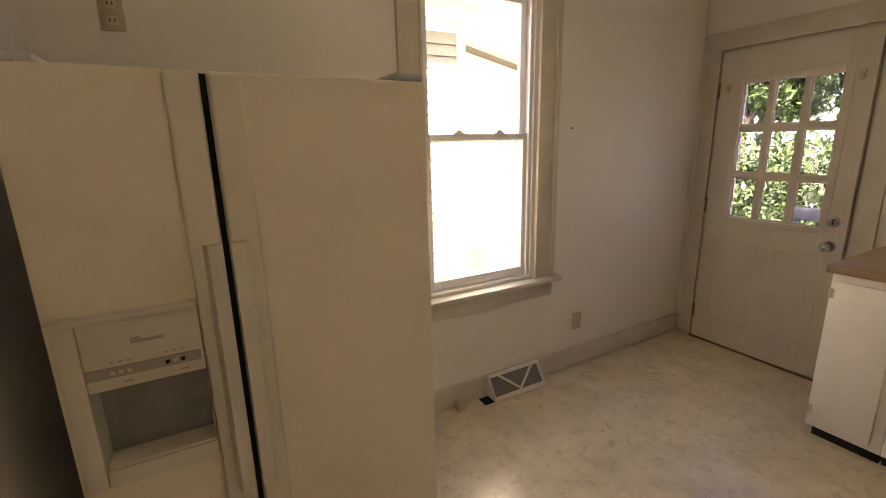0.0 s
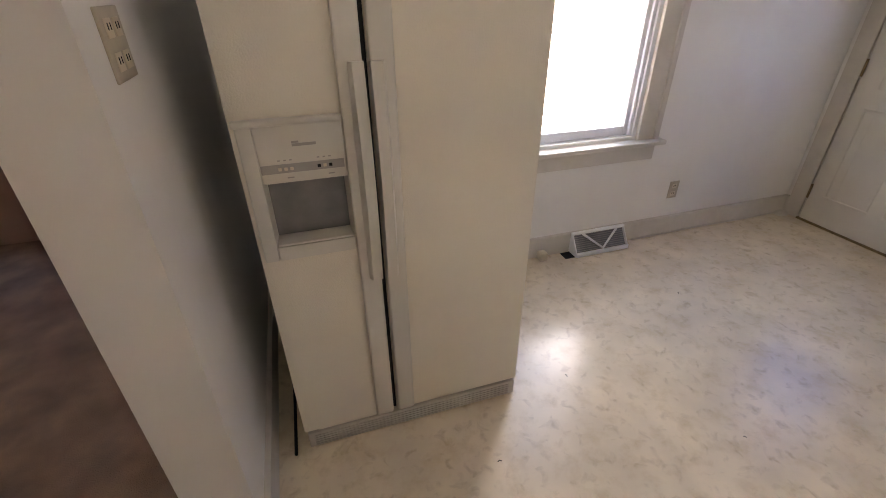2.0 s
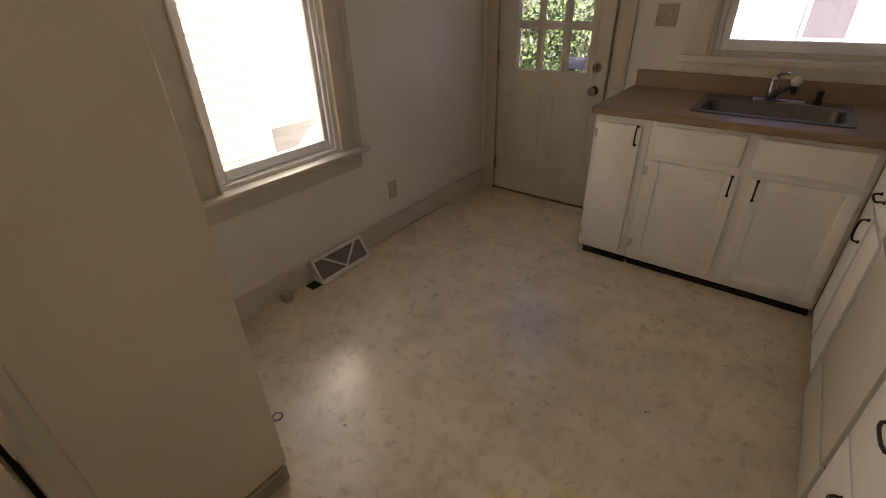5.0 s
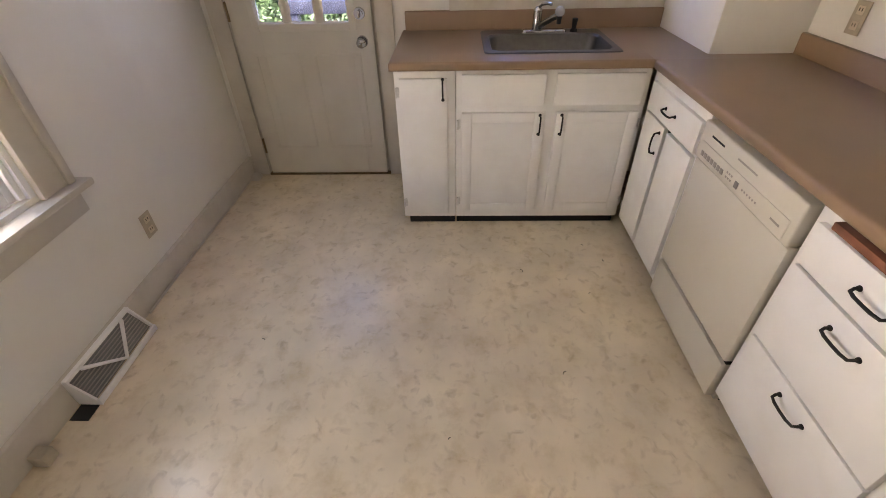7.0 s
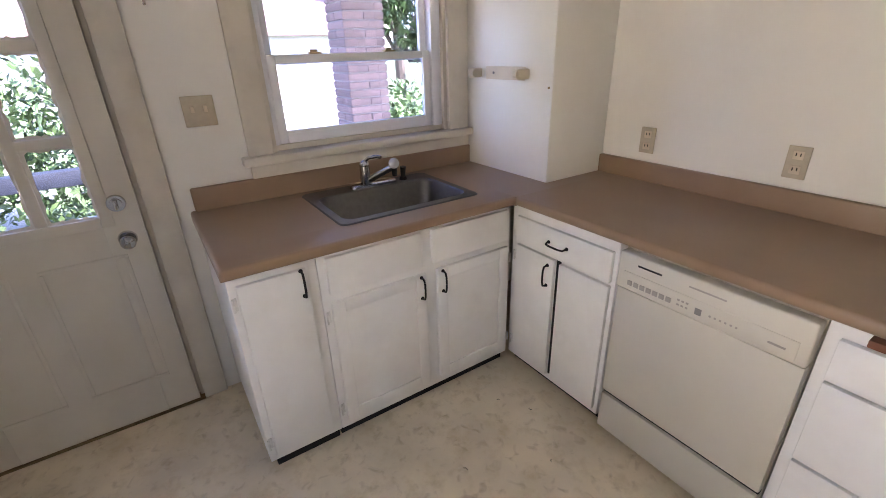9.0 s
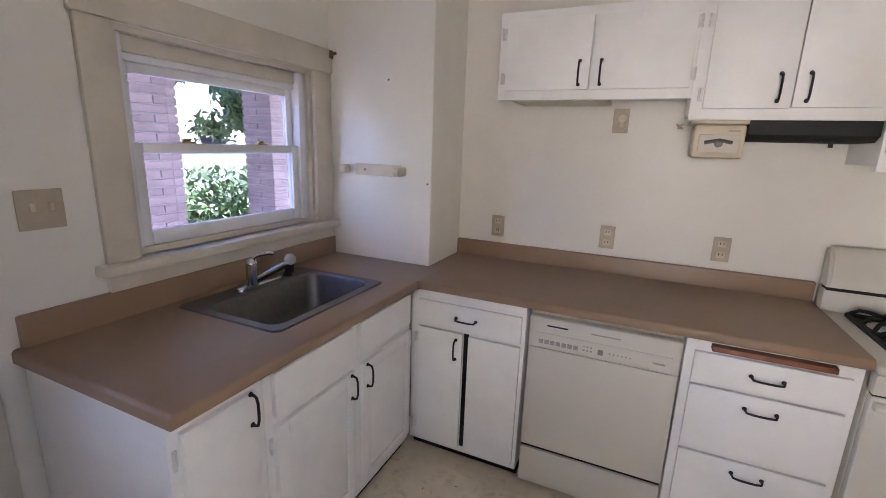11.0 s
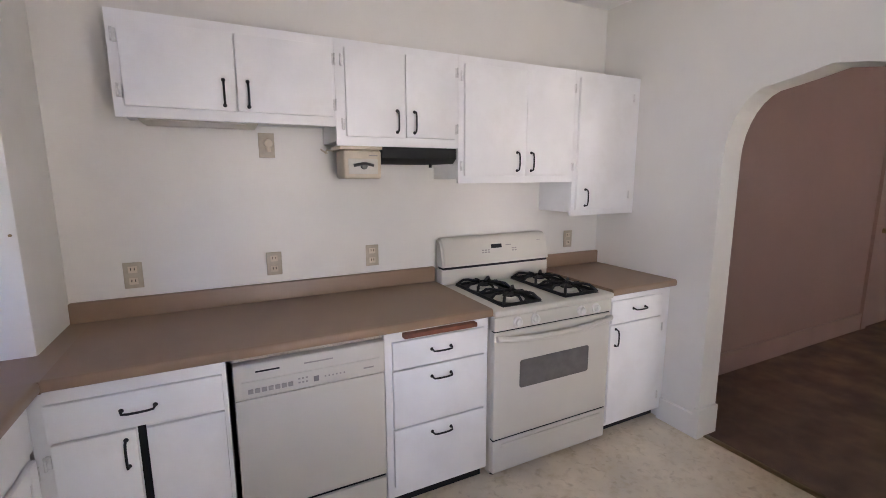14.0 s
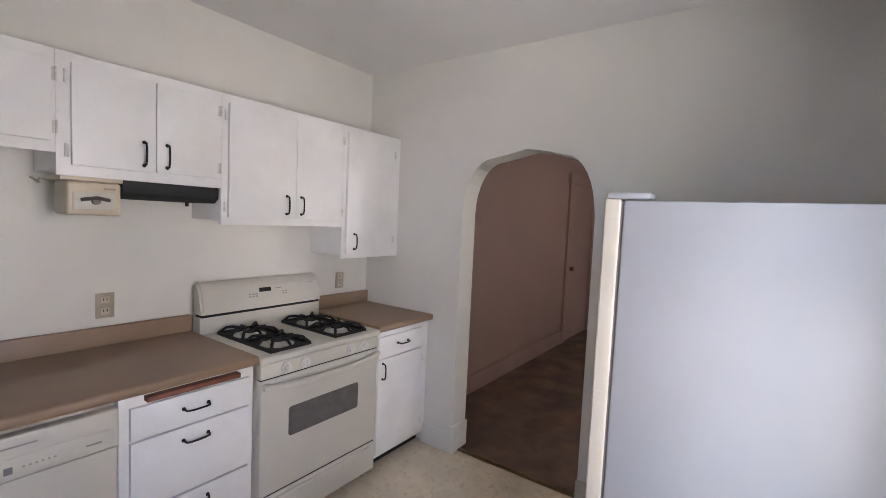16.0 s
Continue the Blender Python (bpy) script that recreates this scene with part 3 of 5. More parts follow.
for x0, x1 in ((1.730, 1.738), (2.102, 2.110)):
    v = [bm.verts.new((x, y, z)) for x in (x0, x1) for y, z in ((YN - 0.024, 0.004), (YN - 0.115, 0.004), (YN - 0.105, 0.03), (YN - 0.036, 0.135), (YN - 0.024, 0.135))]
    bm.faces.new(v[:5])
    bm.faces.new(v[5:][::-1])
    for k in range(5):
        bm.faces.new((v[k], v[(k + 1) % 5], v[5 + (k + 1) % 5], v[5 + k]))
bx(bm, 1.730, 2.110, YN - 0.115, YN - 0.105, 0.004, 0.032, bevel=0.002)
bx(bm, 1.730, 2.110, YN - 0.042, YN - 0.024, 0.122, 0.138, bevel=0.002)
part("frame", bm, CABP, r)


def slant(x0, x1, t0, t1, lift=0.0):
    """A strip on the register's sloping front, from t0 to t1 up the slope."""
    bm = bmesh.new()
    a, b = Vector((0, YN - 0.105, 0.03)), Vector((0, YN - 0.036, 0.13))
    nrm = Vector((0, -(b - a).z, (b - a).y)).normalized()
    vs = []
    for dd in (lift, lift - 0.004):
        for x, tt in ((x0, t0), (x1, t0), (x1, t1), (x0, t1)):
            p = a.lerp(b, tt) + nrm * dd
            vs.append(bm.verts.new((x, p.y, p.z)))
    for f in ((0, 1, 2, 3), (7, 6, 5, 4), (0, 4, 5, 1), (1, 5, 6, 2), (2, 6, 7, 3), (3, 7, 4, 0)):
        bm.faces.new([vs[k] for k in f])
    return bm


part("screen", slant(1.740, 2.100, 0.02, 0.98, -0.012), GASKET, r, "dark grille screen")
for k in range(9):
    part("louvre", slant(1.745, 2.095, 0.06 + k * 0.105, 0.095 + k * 0.105, -0.006), GREYBAND, r)
bm = bmesh.new()
tube(bm, [(1.800, YN - 0.046, 0.126), (1.9225, YN - 0.106, 0.038), (2.045, YN - 0.046, 0.126)], 0.008, 6)
part("chevron", bm, CABP, r)
solid("floor_hole", box(1.665, 1.73, YN - 0.10, YN - 0.03, 0.0005, 0.004), DARK, "dark open duct hole beside the register", "duct")
bm = cyl(bmesh.new(), (1.52, YN - 0.022, 0.03), (1.52, YN - 0.075, 0.03), 0.014)
bx(bm, 1.495, 1.545, YN - 0.085, YN - 0.03, 0.0, 0.055, bevel=0.006)
solid("wood_block", bm, PLATE, "small painted block against the baseboard", "block")

# ---- refrigerator ----
FX0, FX1, FY, FZ = 0.072, 0.898, 2.018, 1.645
f = thing("refrigerator", ((FX0 + FX1) / 2, 2.4, 0), "almond side-by-side refrigerator with an ice dispenser", "refrigerator")
part("cabinet", box(FX0 + 0.004, FX1 - 0.004, FY + 0.058, 2.80, 0.03, FZ - 0.006, bevel=0.006), FRIDGE_SIDE_DIM, f, "pale textured steel cabinet")
part("gasket", box(FX0 + 0.012, FX1 - 0.012, FY + 0.046, FY + 0.059, 0.09, FZ - 0.012), GASKET, f, "grey door gasket")
GX = 0.402


def fridge_door(x0, x1):
    bm = bmesh.new()
    return bx(bm, x0, x1, FY, FY + 0.048, 0.085, FZ, bevel=0.006, seg=3)


OX0, OX1, OZ0, OZ1 = 0.122, 0.330, 0.845, 1.025
bm = bmesh.new()
for a in ((FX0, OX0, 0.085, FZ), (OX1, GX - 0.006, 0.085, FZ)):
    bx(bm, a[0], a[1], FY, FY + 0.048, a[2], a[3], bevel=0.006, only=lambda c: c.z < 0.09 or c.z > FZ - 0.01 or c.x < FX0 + 0.01 or c.x > GX - 0.01)
bx(bm, OX0, OX1, FY, FY + 0.048, 0.085, OZ0)
bx(bm, OX0, OX1, FY, FY + 0.048, OZ1, FZ)
fz = part("freezer_door", bm, FRIDGE, f)
fd = part("fridge_door", fridge_door(GX + 0.006, FX1), FRIDGE, f)
for x0, x1, own in ((GX - 0.07, GX - 0.008, fz), (GX + 0.008, GX + 0.07, fd)):
    left = own is fz
    bm = bmesh.new()
    bx(bm, x0 + (0 if left else 0.0), x1, FY - 0.018, FY + 0.004, 0.095, FZ - 0.004, bevel=0.009, seg=3)
    part("handle_trim", bm, ALMOND, own, "long almond handle trim")
    bm = bmesh.new()
    x = (x0 + x1) / 2
    gx = (x1 - 0.028, x1 + 0.0) if left else (x0, x0 + 0.028)
    prof = []
    for k in range(13):
        u = k / 12
        prof.append((0.70 + 0.60 * u, 0.034 + 0.02 * math.sin(math.pi * u)))
    loops = []
    for z, out in prof:
        loops.append([(gx[0] - (0.012 if left else 0), FY - 0.012, z), (gx[0], FY - out, z), (gx[1], FY - out, z), (gx[1] + (0 if left else 0.012), FY - 0.012, z)])
    skin(bm, loops, cap_first=True)
    part("handle", bm, ALMOND, own, "bowed almond grab handle")
part("door_gap", box(GX - 0.006, GX + 0.006, FY + 0.012, FY + 0.05, 0.09, FZ - 0.004), DARK, f, "black gap between the doors")
# dispenser
bm = bmesh.new()
D0 = FY - 0.016
side = box(FX0 + 0.012, OX0, D0, FY + 0.004, 0.803, 1.178, bevel=0.006)
bx(bm, OX0, GX - 0.072, D0, FY + 0.004, 1.025, 1.178, bevel=0.004)
lower = box(OX0, GX - 0.072, D0, FY + 0.004, 0.803, OZ0, bevel=0.006)
lip = box(FX0 + 0.006, GX - 0.071, D0 - 0.008, FY + 0.002, 1.168, 1.184, bevel=0.006)
di = part("dispenser", bm, ALMOND, f, "raised almond dispenser panel")
part("side_rail", side, ALMOND, di)
part("lower_rail", lower, ALMOND, di)
part("top_lip", lip, ALMOND, di)
bm = bmesh.new()
IY = FY + 0.12
o = [(OX0, OZ0), (OX1, OZ0), (OX1, OZ1), (OX0, OZ1)]
i2 = [(OX0 + 0.012, OZ0 + 0.016), (OX1 - 0.012, OZ0 + 0.016), (OX1 - 0.012, OZ1 - 0.004), (OX0 + 0.012, OZ1 - 0.004)]
skin(bm, [[(x, D0 + 0.004, z) for x, z in o], [(x, IY, z) for x, z in i2]])
part("recess", bm, ALMOND, di, "deep dispenser recess")
for x, z in ((0.185, 0.955), (0.285, 0.975)):
    bm = box(x - 0.024, x + 0.024, FY + 0.085, FY + 0.098, z - 0.02, z + 0.02, bevel=0.005)
    bx(bm, x - 0.012, x + 0.012, FY + 0.095, FY + 0.12, z + 0.005, z + 0.05, bevel=0.003)
    part("paddle", bm, BEIGEPL, di, "pale dispenser paddle")
part("drip_tray", box(OX0 + 0.004, OX1 - 0.004, D0 + 0.002, FY + 0.09, 0.846, 0.853, bevel=0.003), ALMOND, di)
part("control_strip", box(FX0 + 0.052, GX - 0.078, D0 - 0.0025, D0 + 0.002, 1.052, 1.074), GREYBAND, di, "grey control strip")
for x in (0.168, 0.182, 0.196, 0.262, 0.276, 0.290):
    part("button", box(x - 0.004, x + 0.004, D0 - 0.004, D0 + 0.002, 1.058, 1.066, bevel=0.001), DARK if x in (0.262, 0.29) else BEIGEPL, di)
    part("button_mark", box(x - 0.003, x + 0.003, D0 - 0.001, D0 + 0.002, 1.082, 1.085), GREYBAND, di)
bm = bmesh.new()
bx(bm, 0.205, 0.262, D0 - 0.001, D0 + 0.002, 1.116, 1.123)
bx(bm, 0.205, 0.222, D0 - 0.001, D0 + 0.002, 1.124, 1.129)
part("emblem", bm, GREYBAND, di, "small dark emblem bar")
for x in (0.19, 0.29):
    part("mark", box(x - 0.008, x + 0.008, D0 - 0.001, D0 + 0.002, 1.037, 1.040), GREYBAND, di)
bm = bmesh.new()
bx(bm, FX0 + 0.01, FX1 - 0.006, FY - 0.002, FY + 0.06, 0.004, 0.076, bevel=0.004)
g = part("toe_grille", bm, TOE, f, "ribbed almond toe grille")
for k in range(5):
    part("rib", box(FX0 + 0.03, FX1 - 0.03, FY - 0.007, FY, 0.012 + k * 0.0115, 0.018 + k * 0.0115, bevel=0.002), TOE, g)
for x0, x1 in ((FX0 + 0.005, FX0 + 0.075), (FX1 - 0.08, FX1 - 0.004)):
    part("hinge_cover", box(x0, x1, FY + 0.006, FY + 0.135, FZ, FZ + 0.02, bevel=0.006), FRIDGE_SIDE_DIM, f, "white plastic hinge cover")
for x in (FX0 + 0.06, FX1 - 0.06):
    for y in (FY + 0.10, 2.74):
        part("foot", cyl(bmesh.new(), (x, y, 0), (x, y, 0.032), 0.02), DARK, f)
bm = tube(bmesh.new(), [(0.03, 2.0, 0.008), (0.035, 2.3, 0.01), (0.03, 2.6, 0.2), (0.035, 2.9, 0.25)], 0.006, 6)
solid("water_line", bm, DARK, "thin black line beside the refrigerator", "cable")


# ---- cabinets ----
def frame_axes(face, at):
    """Maps (u along the face, depth out, z) into the room for a face looking +y or -x."""
    if face == "y":
        return lambda u, dd, z: (u, at + dd, z)
    return lambda u, dd, z: (at - dd, u, z)


def fbox(F, u0, u1, d0, d1, z0, z1, bevel=0.0, bm=None, **k):
    p, q = F(u0, d0, z0), F(u1, d1, z1)
    return bx(bm or bmesh.new(), min(p[0], q[0]), max(p[0], q[0]), min(p[1], q[1]), max(p[1], q[1]), z0, z1, bevel=bevel, **k)


def pull(F, own, u, d0, z, upright=True):
    """A black bow pull with round feet."""
    L = 0.048
    prof = [(-L, 0.0), (-L, 0.012), (-L * 0.92, 0.022), (-L * 0.55, 0.027), (0, 0.028), (L * 0.55, 0.027), (L * 0.92, 0.022), (L, 0.012), (L, 0.0)]
    if upright:
        pts = [F(u, d0 + o, z + s) for s, o in prof]
    else:
        pts = [F(u + s, d0 + o, z - 0.004 * (o > 0.02)) for s, o in prof]
    bm = tube(bmesh.new(), pts, 0.0042, 8)
    for s in (-L, L):
        p, q = (F(u, d0, z + s), F(u, d0 + 0.005, z + s)) if upright else (F(u + s, d0, z), F(u + s, d0 + 0.005, z))
        cyl(bm, p, q, 0.008, 0.006, 10)
    return part("handle", bm, BLACK, own, "black iron bow pull")


def hinge(F, own, u, d0, z, side):
    bm = fbox(F, u - 0.007, u + 0.007, d0, d0 + 0.004, z - 0.024, z + 0.024, bevel=0.002)
    p, q = F(u - side * 0.007, d0 + 0.012, z - 0.024), F(u - side * 0.007, d0 + 0.012, z + 0.024)
    cyl(bm, p, q, 0.0045, n=8)
    h = part("hinge", bm, HINGE, own, "painted-over surface hinge")
    return h


def flat_door(F, own, u0, u1, z0, z1, handle=None, hinges=None, name="door", t=0.02, panel=False, mat=None):
    """A slab door or, with panel, a door of stiles and rails round a sunk panel."""
    dd = part(name, fbox(F, u0, u1, 0.001, t - (0.007 if panel else 0), z0, z1, bevel=0.0025), mat or CABP, own)
    if panel:
        s = 0.05
        for nm, a, b, c, e in (("stile", u0, u0 + s, z0, z1), ("stile", u1 - s, u1, z0, z1), ("rail", u0 + s, u1 - s, z0, z0 + s), ("rail", u0 + s, u1 - s, z1 - s, z1)):
            part(nm, fbox(F, a, b, t - 0.009, t, c, e, bevel=0.004), mat or CABP, dd)
    if handle:
        pull(F, dd, handle[0], t, handle[1], handle[2] if len(handle) > 2 else True)
    for h in hinges or ():
        hinge(F, dd, h[0], 0.001, h[1], h[2])
    return dd


FE = frame_axes("x", 2.93)
FS = frame_axes("y", 0.615)
ZT = 0.865
# narrow end cabinet beside the door
c = thing("base_cabinet", (3.22, 1.69, 0), "narrow white base cabinet at the counter's end", "cabinet", "base cabinets")
bm = box(2.93, 3.55, 1.535, 1.825, 0.055, ZT, bevel=0.003)
part("body", bm, CABP, c)
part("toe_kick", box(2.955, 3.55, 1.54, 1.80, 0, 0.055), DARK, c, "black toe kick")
flat_door(FE, c, 1.575, 1.80, 0.085, 0.825, (1.595, 0.775), [(1.812, 0.76, -1), (1.812, 0.15, -1)])
# sink cabinet
c = thing("sink_cabinet", (3.22, 1.08, 0), "white painted sink cabinet with two panelled doors", "cabinet", "base cabinets")
bm = bmesh.new()
bx(bm, 2.93, 2.95, 0.632, 1.533, 0.055, ZT, bevel=0.002)
part("face_frame", bm, CABP, c)
for q in ((0.632, 0.65, 0.055, ZT), (1.515, 1.533, 0.055, ZT)):
    part("side_panel", box(2.95, 3.55, *q), CABP, c)
part("bottom_panel", box(2.95, 3.55, 0.65, 1.515, 0.055, 0.075), CABP, c)
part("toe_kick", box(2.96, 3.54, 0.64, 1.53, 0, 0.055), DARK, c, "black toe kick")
for u0, u1 in ((1.115, 1.505), (0.66, 1.065)):
    flat_door(FE, c, u0, u1, 0.695, 0.84, name="false_drawer")
flat_door(FE, c, 1.10, 1.505, 0.10, 0.66, (1.125, 0.60), [(1.518, 0.60, -1), (1.518, 0.16, -1)], panel=True)
flat_door(FE, c, 0.652, 1.045, 0.10, 0.66, (1.02, 0.60), [(0.644, 0.60, 1), (0.644, 0.16, 1)], panel=True)
# corner cabinet on the south run
c = thing("base_cabinet", (2.65, 0.3, 0), "white corner base cabinet with a black gap beside its door", "cabinet", "base cabinets")
part("body", box(2.37, 2.928, 0.02, 0.615, 0.055, ZT, bevel=0.003), CABP, c)
part("toe_kick", box(2.372, 2.926, 0.03, 0.57, 0, 0.055), DARK, c, "black toe kick")
dr = flat_door(FS, c, 2.385, 2.885, 0.69, 0.815, name="drawer")
pull(FS, dr, 2.64, 0.02, 0.755, False)
flat_door(FS, c, 2.655, 2.88, 0.085, 0.68, (2.685, 0.60), [(2.893, 0.62, -1), (2.893, 0.15, -1)])
part("gap", box(2.628, 2.652, 0.612, 0.6165, 0.09, 0.68), DARK, c, "black gap beside the door")
flat_door(FS, c, 2.385, 2.625, 0.085, 0.675, name="fixed_panel")
# dishwasher
c = thing("dishwasher", (2.06, 0.3, 0), "almond built-in dishwasher with a button console", "dishwasher")
part("body", box(1.772, 2.352, 0.04, 0.60, 0.02, 0.862), ALMOND_D, c)
dwd = part("door", box(1.774, 2.35, 0.60, 0.635, 0.225, 0.70, bevel=0.006), ALMOND, c)
cn = part("console", box(1.774, 2.35, 0.60, 0.645, 0.705, 0.842, bevel=0.007, seg=3), ALMOND, c, "almond control console")
part("panel", box(1.80, 2.325, 0.644, 0.6475, 0.715, 0.775, bevel=0.001), ALMOND, cn, "pale control panel")
part("latch_slot", box(2.19, 2.275, 0.643, 0.6465, 0.806, 0.812), DARK, cn, "dark latch slot")
part("grip", box(1.99, 2.10, 0.643, 0.6465, 0.806, 0.811), GREYBAND, cn)
for k in range(7):
    part("button", box(2.145 + k * 0.0235, 2.163 + k * 0.0235, 0.647, 0.6495, 0.728, 0.746, bevel=0.001), GREYBAND, cn)
for k in range(3):
    for z in (0.732, 0.748):
        part("light", box(2.09 + k * 0.014, 2.098 + k * 0.014, 0.647, 0.6485, z, z + 0.006), GREYBAND, cn)
part("dial_mark", box(2.048, 2.068, 0.647, 0.6495, 0.728, 0.75, bevel=0.001), GASKET, cn)
for k in range(6):
    part("cycle_mark", box(1.945 + k * 0.015, 1.951 + k * 0.015, 0.647, 0.6485, 0.738, 0.744), GREYBAND, cn)
part("emblem", box(1.825, 1.868, 0.647, 0.6485, 0.738, 0.744), GREYBAND, cn, "small dark emblem bar")
part("lower_panel", box(1.776, 2.348, 0.575, 0.634, 0.035, 0.208, bevel=0.004), ALMOND, c, "almond kick panel")
part("gap", box(1.776, 2.348, 0.57, 0.620, 0.208, 0.225), DARK, c)
part("top_gap", box(1.774, 2.35, 0.58, 0.60, 0.84, 0.862), DARK, c, "dark gap under the counter")
part("toe", box(1.78, 2.345, 0.10, 0.57, 0, 0.035), DARK, c)
# drawer cabinet
c = thing("drawer_cabinet", (1.5, 0.3, 0), "white painted cabinet of three drawers with black pulls", "cabinet", "base cabinets")
part("body", box(1.248, 1.766, 0.02, 0.615, 0.075, ZT, bevel=0.003), CABP, c)
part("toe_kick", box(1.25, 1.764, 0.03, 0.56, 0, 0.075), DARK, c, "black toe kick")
for z0, z1, hz in ((0.695, 0.818, 0.762), (0.42, 0.686, 0.634), (0.135, 0.411, 0.365)):
    dr = flat_door(FS, c, 1.275, 1.735, z0, z1, name="drawer")
    pull(FS, dr, 1.505, 0.02, hz, False)
part("cutting_board", box(1.325, 1.685, 0.20, 0.648, 0.832, 0.853, bevel=0.003), WOOD, c, "reddish pull-out cutting board")
# small cabinet west of the range
c = thing("base_cabinet", (0.23, 0.3, 0), "small white base cabinet with drawer beside the range", "cabinet", "base cabinets")
part("body", box(XW + 0.001, 0.468, 0.02, 0.615, 0.075, ZT, bevel=0.003), CABP, c)
part("toe_kick", box(XW + 0.002, 0.466, 0.03, 0.55, 0, 0.075), DARK, c, "black toe kick")
dr = flat_door(FS, c, 0.035, 0.45, 0.70, 0.83, name="drawer")
pull(FS, dr, 0.235, 0.02, 0.772, False)
flat_door(FS, c, 0.035, 0.45, 0.10, 0.69, (0.415, 0.62), [(0.024, 0.62, 1), (0.024, 0.18, 1)])

# worktops
CT0, CT1 = 0.867, 0.907
CX, CY = 2.875, 0.655
SK = (3.025, 3.47, 0.775, 1.375)
c = thing("worktop", (3.2, 0.9, CT0), "brown laminate L-shaped worktop with integral backsplash", "worktop")
bm = bmesh.new()
nose = lambda c: c.x < CX + 0.005 and c.y > CY
bx(bm, CX, SK[0], CY, 1.84, CT0, CT1, bevel=0.013, seg=3, only=lambda c: (c.x < CX + 0.005 and abs(c.z - CT1) < 0.001) or (c.y > 1.835 and abs(c.z - CT1) < 0.001) or (c.x < CX + 0.005 and c.y > 1.835) or (c.x < CX + 0.005 and c.z < CT0 + 0.001))
bx(bm, SK[0], SK[1], SK[3], 1.84, CT0, CT1, bevel=0.013, seg=3, only=lambda c: c.y > 1.835 and c.z > CT1 - 0.001)
bx(bm, SK[0], SK[1], CY, SK[2], CT0, CT1)
bx(bm, SK[1], XE, CY, 1.84, CT0, CT1, bevel=0.013, seg=3, only=lambda c: c.y > 1.835 and c.z > CT1 - 0.001)
bx(bm, CX, XE, 0, CY, CT0, CT1)
bx(bm, 1.245, CX, 0, CY, CT0, CT1, bevel=0.013, seg=3, only=lambda c: c.y > CY - 0.005 and abs(c.x - 2.06) < 0.3)
part("slab", bm, LAMI, c)
part("backsplash", box(XE - 0.024, XE, 0.397, 1.82, CT1, 1.005, bevel=0.008, seg=3, only=lambda c: c.z > 1.0 or c.y > 1.81), LAMI, c)
part("backsplash", box(1.245, 2.948, 0, 0.024, CT1, 0.995, bevel=0.008, seg=3, only=lambda c: c.z > 0.99), LAMI, c)
c = thing("worktop", (0.22, 0.3, CT0), "short brown laminate worktop beside the range", "worktop")
part("slab", box(XW, 0.472, 0, 0.655, CT0, CT1, bevel=0.013, seg=3, only=lambda c: c.y > 0.65 and abs(c.x - 0.23) < 0.1), LAMI, c)
part("backsplash", box(XW + 0.001, 0.472, 0, 0.024, CT1, 0.995, bevel=0.008, seg=3, only=lambda c: c.z > 0.99), LAMI, c)

# sink and faucet
s = thing("sink", (3.25, 1.075, CT1), "stainless steel drop-in single-bowl sink", "sink")
cx, cy, sw, sh = (SK[0] + SK[1]) / 2, (SK[2] + SK[3]) / 2, SK[1] - SK[0] + 0.05, SK[3] - SK[2] + 0.05
bm = bmesh.new()
bc = cx - 0.035
skin(bm, [rounded(cx, cy, sw, sh, 0.03, CT1 + 0.001), rounded(cx, cy, sw - 0.01, sh - 0.01, 0.03, CT1 + 0.006), rounded(bc, cy, sw - 0.15, sh - 0.07, 0.05, CT1 + 0.006),
          rounded(bc, cy, sw - 0.165, sh - 0.085, 0.05, CT1 - 0.004), rounded(bc, cy, sw - 0.185, sh - 0.105, 0.06, CT1 - 0.14), rounded(bc, cy, sw - 0.23, sh - 0.15, 0.05, CT1 - 0.17)])
part("bowl", bm, STEEL, s)
bm = cyl(bmesh.new(), (bc, cy, CT1 - 0.17), (bc, cy, CT1 - 0.165), 0.042, n=24)
cyl(bm, (bc, cy, CT1 - 0.165), (bc, cy, CT1 - 0.16), 0.02, n=16)
part("drain", bm, CHROME, s, "round chrome drain")
fa = thing("faucet", (3.425, 1.10, CT1 + 0.006), "chrome single-lever faucet with a clear ball handle", "faucet")
FXX = 3.43
bm = bmesh.new()
skin(bm, [rounded(FXX, 1.06, 0.05, 0.24, 0.024, CT1 + 0.006), rounded(FXX, 1.06, 0.048, 0.235, 0.022, CT1 + 0.016), rounded(FXX, 1.06, 0.036, 0.22, 0.017, CT1 + 0.02)], cap_first=True)
part("base_plate", bm, CHROME, fa)
bm = cyl(bmesh.new(), (FXX, 1.10, CT1 + 0.018), (FXX, 1.10, CT1 + 0.105), 0.026, 0.023, 20)
bmesh.ops.create_uvsphere(bm, u_segments=20, v_segments=10, radius=0.0235, matrix=Matrix.Translation((FXX, 1.10, CT1 + 0.108)))
part("body", bm, CHROME, fa)
part("spout", tube(bmesh.new(), [(FXX - 0.012, 1.09, CT1 + 0.035), (FXX - 0.05, 1.065, CT1 + 0.062), (FXX - 0.10, 1.03, CT1 + 0.095), (FXX - 0.125, 1.013, CT1 + 0.108)], 0.015, 12), CHROME, fa)
part("aerator", cyl(bmesh.new(), (FXX - 0.128, 1.011, CT1 + 0.105), (FXX - 0.128, 1.011, CT1 + 0.068), 0.014, 0.011, 14), BLACK, fa, "dark spout nozzle")
bm = bmesh.new()
bmesh.ops.create_uvsphere(bm, u_segments=18, v_segments=10, radius=0.025, matrix=Matrix.Translation((FXX - 0.128, 1.011, CT1 + 0.125)))
part("ball_handle", bm, ACRYL, fa, "clear acrylic ball")
